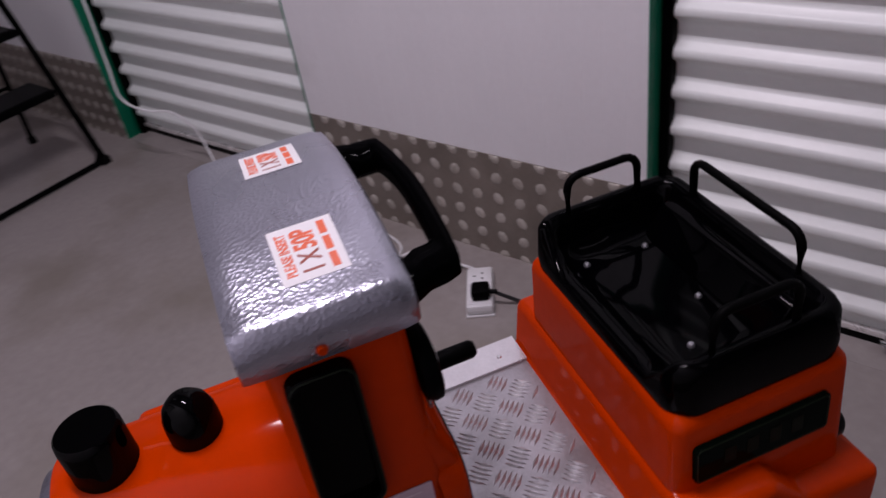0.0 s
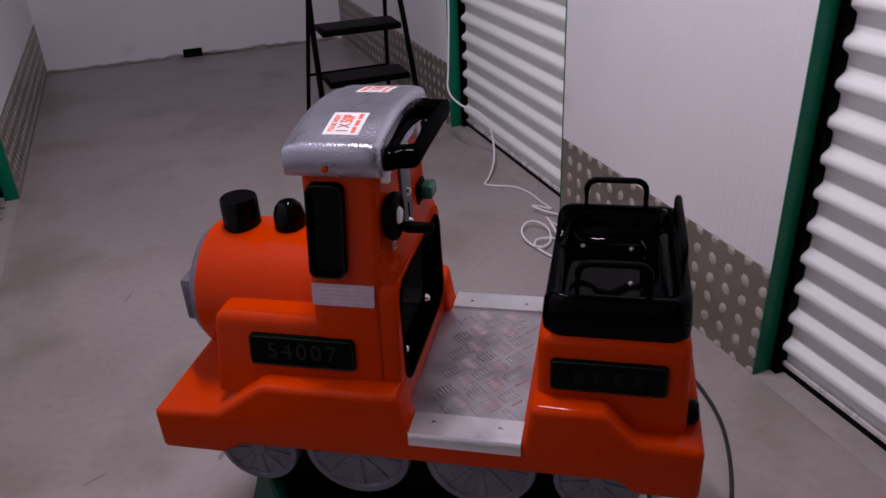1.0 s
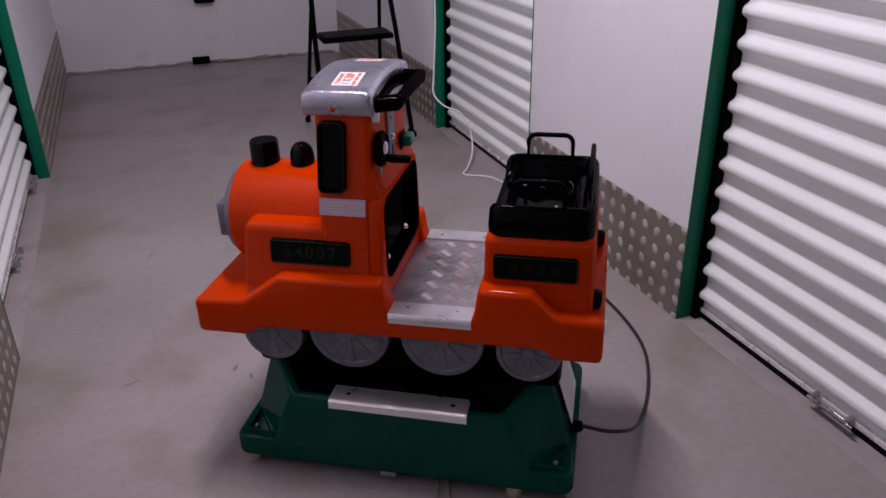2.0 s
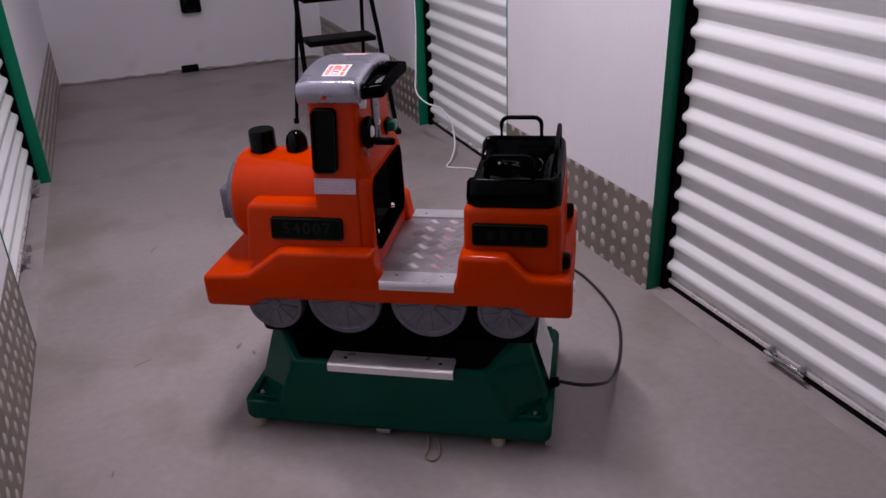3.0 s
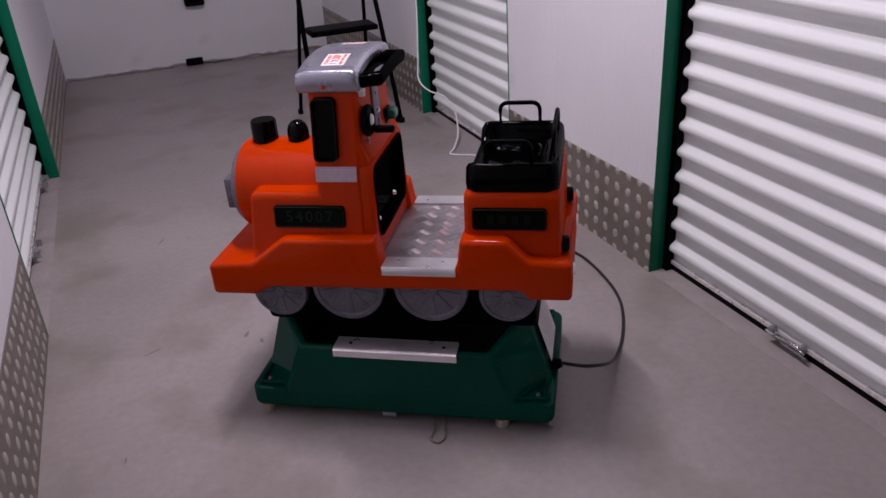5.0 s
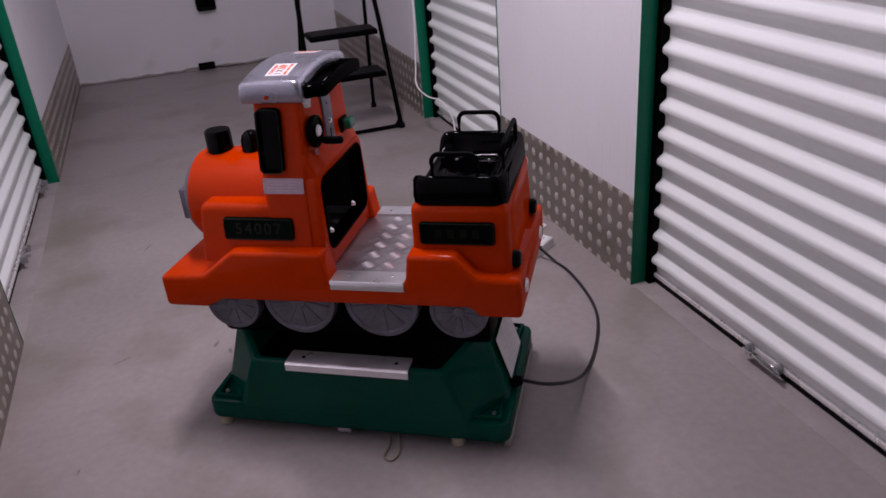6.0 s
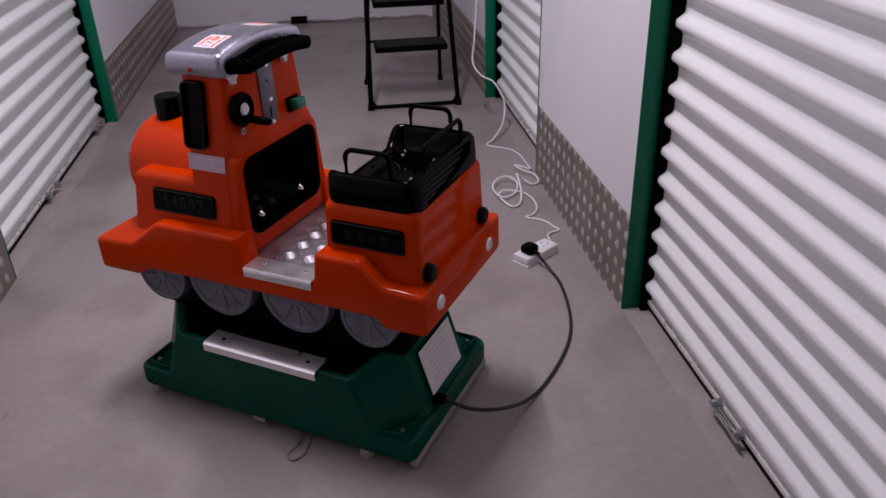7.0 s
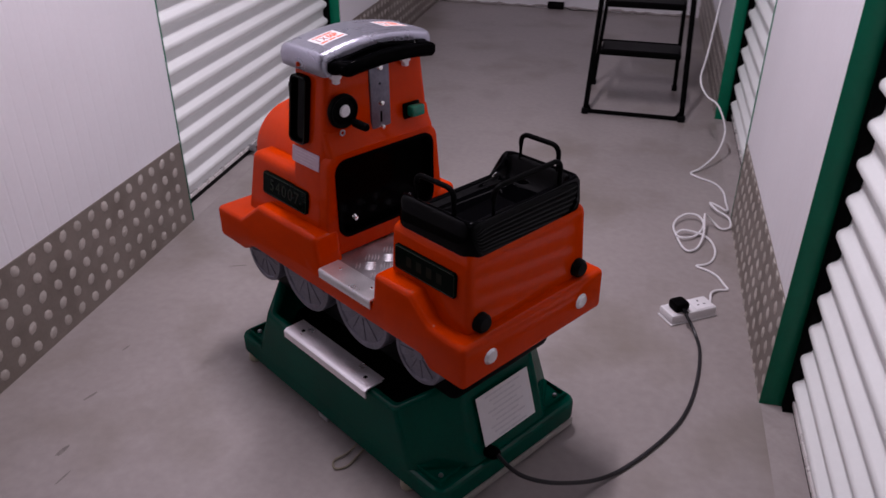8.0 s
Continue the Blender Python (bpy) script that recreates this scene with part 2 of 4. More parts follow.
thing("floor", box(LEFT, RIGHT, NEAR, BACK, -0.05, 0.0), FLOOR, "grey painted concrete floor with scuffs and stains", kind="structure", smooth=0)
thing("ceiling", box(LEFT - 0.2, RIGHT + 0.2, NEAR - 0.1, BACK + 0.1, TOP, TOP + 0.1), CEIL, "unseen ceiling, dark grey to cut bounced light", kind="structure", smooth=0)
SKEW = pose(LEFT, BACK, 0, 0, 0, -2.4)  # the end wall is a little out of square
thing("wall_north", box(-0.2, 2.3, 0.0, 0.1, -0.05, TOP), WALL_WHITE, "white painted end wall with a grubby foot", kind="structure", smooth=0, m=SKEW)
# Added unseen wall to close the near end.
thing("wall_south", box(LEFT - 0.2, RIGHT + 0.2, NEAR - 0.1, NEAR, -0.05, TOP), WALL_WHITE, "unseen white wall closing the near end, set far back to cut bounced light", kind="structure", smooth=0)


def panel_wall(name, side, y0, y1, label):
    """A lined wall of ribbed sheet between two openings: side +1 is the right-hand one."""
    x = RIGHT if side > 0 else LEFT
    bm = bmesh.new()
    n = max(2, int((y1 - y0) / 0.052))
    step = (y1 - y0) / n
    outline = [(x + side * 0.18, y0), (x, y0)]
    for k in range(n):
        a = y0 + k * step
        if k:
            outline += [(x, a - 0.005), (x + side * 0.0008, a), (x, a + 0.005)]
    outline += [(x, y1), (x + side * 0.18, y1)]
    return thing(name, prism(outline, "z", -0.05, TOP), WALL_WHITE, label, kind="structure", smooth=0)


panel_wall("wall_east_1", 1, D1[1], D2[0], "white lined partition wall with fine upright ribs")
panel_wall("wall_east_2", 1, D2[1], BACK, "white lined partition wall with fine upright ribs")
panel_wall("wall_east_3", 1, NEAR, D1[0], "white lined partition wall")
panel_wall("wall_west_1", -1, D3[1], BACK, "white lined partition wall")
panel_wall("wall_west_2", -1, NEAR, D3[0], "white lined partition wall with fine upright ribs")


def chequer_kick(name, side, y0, y1):
    """A chequer plate kicking strip: a thin sheet with staggered lozenge bumps."""
    x = RIGHT if side > 0 else LEFT
    s = -side
    sheet = thing(name, box(*sorted((x, x + s * 0.003)), y0, y1, 0.0, 0.328), KICK, "dull aluminium chequer plate along the foot of the wall", kind="structure", smooth=0)
    bm = bmesh.new()
    run, first, rise, rows = (0.0688, 0.040, 0.0642, 5) if side < 0 else (0.0685, 0.001, 0.0642, 6)
    n = int((y1 - y0) / run)
    for i in range(n + 1):
        for j in range(rows):
            cy = (y1 - 0.062 - i * run) if side < 0 else (y0 + 0.0105 + i * run)
            cz = first + j * rise
            if not y0 + 0.010 < cy < y1 - 0.016:
                continue
            c = Vector((x + s * 0.003, cy, cz))
            turn = 1 if (i + j) % 2 else -1
            u = Vector((0, math.cos(radians(62)), turn * math.sin(radians(62))))
            v = Vector((0, -u.z, u.y))
            rings = []
            for size, h in ((1.0, 0.0), (0.78, 0.0022), (0.42, 0.0034)):
                rings.append([bm.verts.new(c + u * a * size + v * b * size + Vector((s * h, 0, 0))) for a, b in ((0.0200, 0), (0.0125, 0.0118), (0, 0.0155), (-0.0125, 0.0118), (-0.0200, 0), (-0.0125, -0.0118), (0, -0.0155), (0.0125, -0.0118))])
            for lo, hi in zip(rings, rings[1:]):
                for k in range(8):
                    bm.faces.new((lo[k], lo[(k + 1) % 8], hi[(k + 1) % 8], hi[k]))
            bm.faces.new(rings[-1])
    for v in bm.verts:
        v.co.z = min(max(v.co.z, 0.001), 0.3275)
    ob = part("chequer_relief", bm, KICK_BUMP, sheet, "raised lozenges, paler than the sheet for their glint", smooth=60)
    tagged(ob, kind="stuff")


chequer_kick("baseboard_1", 1, D1[1] + 0.004, D2[0] - 0.004)
chequer_kick("baseboard_2", 1, D2[1] + 0.004, BACK)
chequer_kick("baseboard_3", -1, D3[1] + 0.004, BACK)
chequer_kick("baseboard_4", -1, NEAR, D3[0] - 0.004)


def shutter(name, side, y0, y1, label):
    """A corrugated roll-up shutter set back between green jambs, over a strip of bare concrete."""
    x = RIGHT if side > 0 else LEFT
    top = 2.2
    pitch, lip = 0.0912, 0.052
    prof = [(0.0, 0.040), (0.0, lip)]
    z = lip
    while z < top - pitch:
        prof += [(-0.0003, z + 0.008), (-0.0015, z + 0.013), (-0.0045, z + 0.018), (-0.019, z + 0.028), (-0.0225, z + 0.0315), (-0.0242, z + 0.036), (-0.0246, z + 0.041), (-0.0242, z + 0.046), (-0.0225, z + 0.0508), (-0.019, z + 0.0545), (-0.0045, z + 0.0645), (-0.0015, z + 0.069), (-0.0003, z + 0.074)]
        z += pitch
    own = bmesh.new()
    edge = []
    for d, h in prof:
        edge.append([own.verts.new((x + side * (DEEP + d + e), y, h)) for y, e in ((y0 + 0.012, 0.0), (y1 - 0.012, 0.0))])
    for p, q in zip(edge, edge[1:]):
        own.faces.new((p[0], p[1], q[1], q[0]))
    back = bmesh.ops.extrude_face_region(own, geom=own.faces[:])
    bmesh.ops.translate(own, vec=(side * 0.004, 0, 0), verts=[v for v in back["geom"] if isinstance(v, bmesh.types.BMVert)])
    door = thing(name, own, DOOR_WHITE, label, kind="structure", smooth=50)
    xa = x + side * (DEEP - 0.012)
    part("bottom_rail", box(*sorted((xa, x + side * (DEEP + 0.012))), y0 + 0.012, y1 - 0.012, 0.026, 0.041, 0.002), RAIL, door, "bright steel bottom rail")
    part("rubber_seal", box(*sorted((x + side * (DEEP - 0.004), x + side * (DEEP + 0.01))), y0 + 0.012, y1 - 0.012, 0.0, 0.026), RUBBER, door, "black rubber seal")
    part("header", box(*sorted((x, x + side * 0.18)), y0, y1, top - 0.02, TOP), WALL_WHITE, door)
    for y, turn in ((y0, 1), (y1, -1)):
        a, b = sorted((y, y + turn * 0.0035))
        part("jamb", box(*sorted((x - side * 0.004, x + side * 0.054)), a, b, 0.0, top, 0.001), GREEN_PAINT, door, "green painted steel jamb")
        a, b = sorted((y, y + turn * 0.026))
        part("guide_channel", box(*sorted((x + side * 0.054, x + side * 0.15)), a, b, 0.0, top, 0.001), BLACK_MATT, door, "black guide channel")
    thing("trim_sill", box(*sorted((x, x + side * 0.18)), y0, y1, -0.05, 0.0005), SILL, "bare pale concrete strip under the shutter", kind="structure", smooth=0)
    return door


shutter("door_1", 1, *D1, "closed white corrugated roller shutter in a green frame")
shutter("door_2", 1, *D2, "closed white corrugated roller shutter in a green frame")
shutter("door_3", -1, *D3, "closed white corrugated roller shutter in a green frame")


def wall_foot():
    """A rough bead of grubby filler where the end wall meets the floor."""
    pts = [SKEW @ Vector((0.01 + 0.05 * k, -0.002, 0.002 + 0.016 * random.random() ** 2)) for k in range(41)]
    thing("trim_filler", tube(pts, 0.010, 6), SILL, "rough grubby filler along the foot of the end wall", kind="structure")


wall_foot()


def floor_scuffs():
    """Short dark rubber marks on the floor paint."""
    bm = bmesh.new()
    for x, y, a, ln, w in ((-1.80, -0.42, 70, 0.045, 0.008), (-1.74, -0.62, 84, 0.045, 0.014), (-1.68, -0.70, 80, 0.05, 0.006), (-1.72, 0.32, 20, 0.06, 0.006), (-1.42, 0.28, 60, 0.035, 0.012), (-1.38, 0.22, 95, 0.03, 0.010), (-1.83, -0.20, 75, 0.03, 0.006), (-0.55, -1.0, 15, 0.05, 0.006), (-1.3, 1.5, 40, 0.05, 0.008), (-1.62, 1.2, 62, 0.08, 0.006)):
        c, d = Vector((x, y, 0.0006)), Vector((math.cos(radians(a)), math.sin(radians(a)), 0))
        n = Vector((-d.y, d.x, 0))
        rim = []
        for k in range(10):
            t = 2 * math.pi * k / 10
            r = 0.75 + 0.5 * random.random()
            rim.append(bm.verts.new(c + d * math.cos(t) * ln * 0.5 * r + n * math.sin(t) * w * 0.5 * r))
        bm.faces.new(rim)
    tagged(thing("floor_scuff", bm, SCUFF, "faint dark rubber scuffs on the floor paint", smooth=0), kind="stuff")


floor_scuffs()


def latch(side, y):
    x = (RIGHT if side > 0 else LEFT) + side * (DEEP - 0.03)
    bm = box(-0.003, 0.003, -0.062, 0.062, 0.031, 0.047, 0.002)
    ob = thing("shutter_latch", bm, CHROME, "chrome slide latch at the foot of a roller shutter", "latch", "shutter latches", m=pose(x, y, 0.0))
    for yy in (-0.062, 0.058):
        part("keeper", box(-0.010, 0.018, yy - 0.006, yy + 0.006, 0.026, 0.056, 0.003), STEEL, ob)
    part("bolt", tube([(-0.009, -0.085, 0.039), (-0.009, 0.070, 0.039)], 0.0045), CHROME, ob)
    part("bolt_stop", box(-0.016, -0.004, 0.030, 0.036, 0.033, 0.046, 0.002), STEEL, ob)


latch(1, -0.60)
latch(-1, 1.30)
latch(-1, 2.15)

# ---- the coin-operated ride ----
RIDE = pose(-0.903, -0.218, 0.0, 0, 0, -32.85)
REST = Matrix.Translation((-0.08, -0.006, 0.461)) @ pose(0, 0, 0, 0, -0.7, 0) @ Matrix.Translation((0.08, 0, -0.45))  # the body rests a little nose-down
ride = tagged(new("kiddie_ride"), "coin-operated orange steam train ride on a green base", "kiddie ride")
ride.matrix_world = RIDE


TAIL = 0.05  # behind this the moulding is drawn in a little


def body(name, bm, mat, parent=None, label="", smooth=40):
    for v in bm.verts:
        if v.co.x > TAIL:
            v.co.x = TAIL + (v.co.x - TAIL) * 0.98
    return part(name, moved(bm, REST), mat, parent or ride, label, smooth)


UC, WC = -0.083, -0.010  # middle of the base


def ride_base():
    a, b = 0.428, 0.244
    shell = bmesh.new()
    lower = [(-0.335, -0.2452, 0.040), (0.335, -0.2452, 0.040), (0.415, -0.125, 0.085), (0.415, 0.125, 0.085), (0.335, 0.2452, 0.040), (-0.335, 0.2452, 0.040), (-0.415, 0.125, 0.085), (-0.415, -0.125, 0.085)]
    upper = [(-0.262, -0.237, 0.236), (0.262, -0.237, 0.236), (0.350, -0.118, 0.300), (0.350, 0.118, 0.300), (0.262, 0.237, 0.236), (-0.262, 0.237, 0.236), (-0.350, 0.118, 0.300), (-0.350, -0.118, 0.300)]
    rings = [lower, upper, [(x * 0.95, y * 0.90, z) for x, y, z in upper], [(x * 0.93, y * 0.86, 0.15) for x, y, z in upper]]
    rows = [[shell.verts.new((x + UC, y + WC, z)) for x, y, z in r] for r in rings]
    for p, q in zip(rows, rows[1:]):
        for k in range(8):
            shell.faces.new((p[k], p[(k + 1) % 8], q[(k + 1) % 8], q[k]))
    bmesh.ops.recalc_face_normals(shell, faces=shell.faces[:])
    es = [e for e in shell.edges if len(e.link_faces) == 2]
    bmesh.ops.bevel(shell, geom=es, offset=0.009, segments=3, affect="EDGES", profile=0.5)
    prism(rounded(UC - a, UC + a, WC - b, WC + b, 0.03), "z", 0.030, 0.090, 0.010, 2, shell, sharp=50)
    base = part("base_shell", shell, GREEN_SHELL, ride, "dark green moulded base")
    for f in base.data.polygons:
        if f.area > 0.003:
            f.use_smooth = False
    part("base_well", prism([(x * 0.93 + UC, y * 0.86 + WC) for x, y, z in upper], "z", 0.148, 0.152), BLACK_MATT, base, "black inside of the base")
    for sx in (-1, 1):
        for sy in (-1, 1):
            tri = [(0.400, 0.222), (0.330, 0.226), (0.398, 0.132)]
            rim = smooth_path([(UC + sx * x, WC + sy * y, 0.098) for x, y in tri], 1, True)
            part("corner_rib", tube(rim, 0.007, 6, True), GREEN_SHELL, base)
            part("corner_bolt", lathe([(0.0, 0.006), (0.004, 0.0055), (0.006, 0.002), (0.007, 0.0)], pose(UC + sx * 0.383, WC + sy * 0.203, 0.095), 12), STEEL, base)
            part("foot", lathe([(0.010, 0.05), (0.010, 0.030), (0.019, 0.026), (0.020, 0.003), (0.018, 0.0), (0.0, 0.0)], pose(-0.138 + sx * 0.341, WC + sy * 0.219, 0.0), 16), CREAM, base, "cream levelling foot")
    part("end_rail", box(UC + a - 0.016, UC + a + 0.001, WC - b + 0.015, WC + b - 0.015, 0.012, 0.0325, 0.002), RAW_EDGE, base, "pale bare rail under the end")
    for sy in (-1, 1):
        y0 = WC + sy * 0.187
        y1 = WC + sy * 0.246
        outline = [(y0, 0.238), (y1 - sy * 0.006, 0.238), (y1, 0.234), (y1, 0.217), (y1 + sy * 0.003, 0.217), (y1 + sy * 0.003, 0.236), (y1 - sy * 0.005, 0.2415), (y0, 0.2415)]
        step = part("foot_step", prism(outline, "x", -0.247, 0.090), ALU, ride, "scuffed aluminium step edging")
        for u in (-0.205, 0.052):
            part("screw", lathe([(0.0, 0.0025), (0.004, 0.002), (0.006, 0.0)], pose(u, (y0 + y1) / 2, 0.2412), 10), BLACK_MATT, step)
    part("base_lug", box(UC - 0.048, UC - 0.008, WC - b + 0.001, WC - b + 0.03, 0.018, 0.033, 0.003), STEEL, base, "small bare metal lug under the edge")
    # notice on the sloping end
    tilt = math.degrees(math.atan2(0.065, 0.21))
    m = pose(UC + 0.3905, WC, 0.183, 0, -tilt, 0)
    notice = part("notice", moved(box(0.004, 0.0055, -0.088, 0.088, -0.060, 0.066), m), WHITE_LABEL, ride, "white printed notice, too small to read")
    for k in range(9):
        z = 0.055 - k * 0.0135
        part("text_bar", moved(box(0.0055, 0.006, -0.060 + 0.01 * (k % 3), 0.058 - 0.02 * (k % 2), z - 0.0022, z + 0.0022), m), GREY_INK, notice)
    part("cable_gland", lathe([(0.0, 0.03), (0.012, 0.03), (0.016, 0.02), (0.016, 0.0)], pose(UC + 0.410, WC - 0.075, 0.106, 0, 75, 0), 14), BLACK_MATT, ride)


ride_base()


def ride_chassis():
    """The lower moulding: front and rear beams, raised side ledges and a dip for the tread."""
    outline = [(-0.572, 0.377), (-0.572, 0.468), (-0.446, 0.474), (-0.352, 0.544), (-0.146, 0.545), (-0.138, 0.464), (0.100, 0.464), (0.112, 0.548), (0.232, 0.549), (0.284, 0.492), (0.392, 0.490), (0.392, 0.385), (0.285, 0.383), (0.262, 0.408), (-0.405, 0.402), (-0.450, 0.377)]
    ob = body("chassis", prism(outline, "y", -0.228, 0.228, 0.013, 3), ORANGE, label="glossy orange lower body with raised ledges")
    for s in (-1, 1):
        cheek = [(-0.240, 0.420), (-0.240, 0.5445), (-0.108, 0.5445), (-0.096, 0.464), (-0.085, 0.460), (-0.085, 0.420)]
        body("chassis_cheek", prism(cheek, "y", *sorted((s * 0.1535, s * 0.2278)), 0.012, 3), ORANGE, ob)
    body("underframe", box(-0.46, 0.30, -0.165, 0.165, 0.262, 0.41, 0.02), BLACK_MATT, label="black underframe between the wheels")
    body("tread_plate", box(-0.130, 0.098, -0.222, 0.222, 0.464, 0.4685), TREAD, label="aluminium chequer tread plate")
    return ob


chassis = ride_chassis()


def tread():
    """Five-bar chequer on the tread, laid slantwise and alternately turned, with a nosing at each side."""
    bm = bmesh.new()
    pitch = 0.040
    along, across = Vector((1, 1, 0)).normalized(), Vector((1, -1, 0)).normalized()
    for i, j in [(i, j) for i in range(-7, 8) for j in range(-7, 8)]:
        d, n = (along, across) if (i + j) % 2 else (across, along)
        for k in range(5):
            half = 0.0178 - 0.0010 * abs(k - 2)
            c = Vector((0.004, 0.01, 0.4684)) + (along * i + across * j) * pitch + n * (k - 2) * 0.0074
            if not (-0.070 < c.x < 0.082 and abs(c.y) < 0.158):
                continue
            v = [bm.verts.new(p) for p in (c - d * half, c + n * 0.0033, c + d * half, c - n * 0.0033)]
            t0, t1 = bm.verts.new(c - d * half * 0.6 + Vector((0, 0, 0.0022))), bm.verts.new(c + d * half * 0.6 + Vector((0, 0, 0.0022)))
            for f in ((v[0], v[1], t0), (v[1], t1, t0), (v[1], v[2], t1), (v[2], v[3], t1), (v[3], t0, t1), (v[3], v[0], t0)):
                bm.faces.new(f)
    tagged(body("chequer_relief", bm, TREAD_BAR, label="raised five-bar chequer", smooth=20), kind="stuff")
    for s in (-1, 1):
        outline = [(s * 0.172, 0.4690), (s * 0.226, 0.4690), (s * 0.2285, 0.468), (s * 0.2285, 0.450), (s * 0.2315, 0.450), (s * 0.2315, 0.469), (s * 0.228, 0.4735), (s * 0.172, 0.4735)]
        nose = body("nosing", prism(outline, "x", -0.093, 0.098), ALU, label="bright aluminium edge strip")
        for u in (-0.055, 0.06):
            body("rivet", lathe([(0.0, 0.002), (0.003, 0.0016), (0.0045, 0.0)], pose(u, s * 0.195, 0.4733), 10), CHROME, nose)


tread()


def below(bm, h):
    """Cuts away all above the height h."""
    bmesh.ops.bisect_plane(bm, geom=bm.verts[:] + bm.edges[:] + bm.faces[:], plane_co=(0, 0, h), plane_no=(0, 0, 1), clear_outer=True)
    return bm


def wheel(u, r, z, s):
    """A half-hidden wheel: a dished disc with a rim and ten raised spokes, cut off under the skirt."""
    m = pose(u, s * 0.200, z, -90 if s > 0 else 90, 0, 0)
    disc = lathe([(0.0, 0.004), (r * 0.18, 0.004), (r * 0.22, 0.0), (r * 0.82, 0.0), (r * 0.86, 0.004), (r * 0.97, 0.004), (r, 0.0), (r, -0.03), (0.0, -0.03)], m, 40)
    ob = body("wheel", below(disc, 0.440), SILVER, label="grey moulded wheel with spokes")
    for k in range(10):
        sp = below(moved(prism([(r * 0.2, -0.0045), (r * 0.84, -0.0115), (r * 0.84, 0.0115), (r * 0.2, 0.0045)], "z", -0.002, 0.0020, 0.0010, 1), m @ pose(0, 0, 0, 0, 0, 36 * k + 17)), 0.440)
        if len(sp.faces) > 5:
            body("spoke", sp, SILVER, ob)
        else:
            sp.free()


for side in (-1, 1):
    for u, r, z in ((-0.392, 0.076, 0.378), (-0.200, 0.099, 0.396), (0.024, 0.099, 0.398), (0.226, 0.076, 0.382)):
        wheel(u, r, z, side)


def loft(rings, cap0=True, cap1=True):
    bm = bmesh.new()
    rows = [[bm.verts.new(p) for p in r] for r in rings]
    n = len(rows[0])
    for p, q in zip(rows, rows[1:]):
        for k in range(n):
            bm.faces.new((p[k], p[(k + 1) % n], q[(k + 1) % n], q[k]))
    if cap0:
        bm.faces.new(rows[0])
    if cap1:
        bm.faces.new(rows[-1])
    return bm


def tapered(x0, x1, w0, z0, z1, w1, dx0=0.0, dx1=0.0, r=0.02, n=5):
    """A moulded block: round corners in plan, sides leaning in, a rounded top edge."""
    rings = [[(x, y, z0) for x, y in rounded(x0, x1, -w0, w0, r, n)]]
    rr = 0.022
    for k in range(5):
        t = radians(90 * k / 4)
        ins = rr * (1 - math.cos(t))
        z = z1 - rr + rr * math.sin(t)
        rings.append([(x, y, z) for x, y in rounded(x0 + dx0 + ins, x1 - dx1 - ins, -(w1 - ins), w1 - ins, max(0.004, r - ins * 0.5), n)])
    return loft(rings)


def cab_half(z):
    """Half the cab's width at a height: its sides lean in."""
    return 0.178 - (z - 0.60) * 0.113


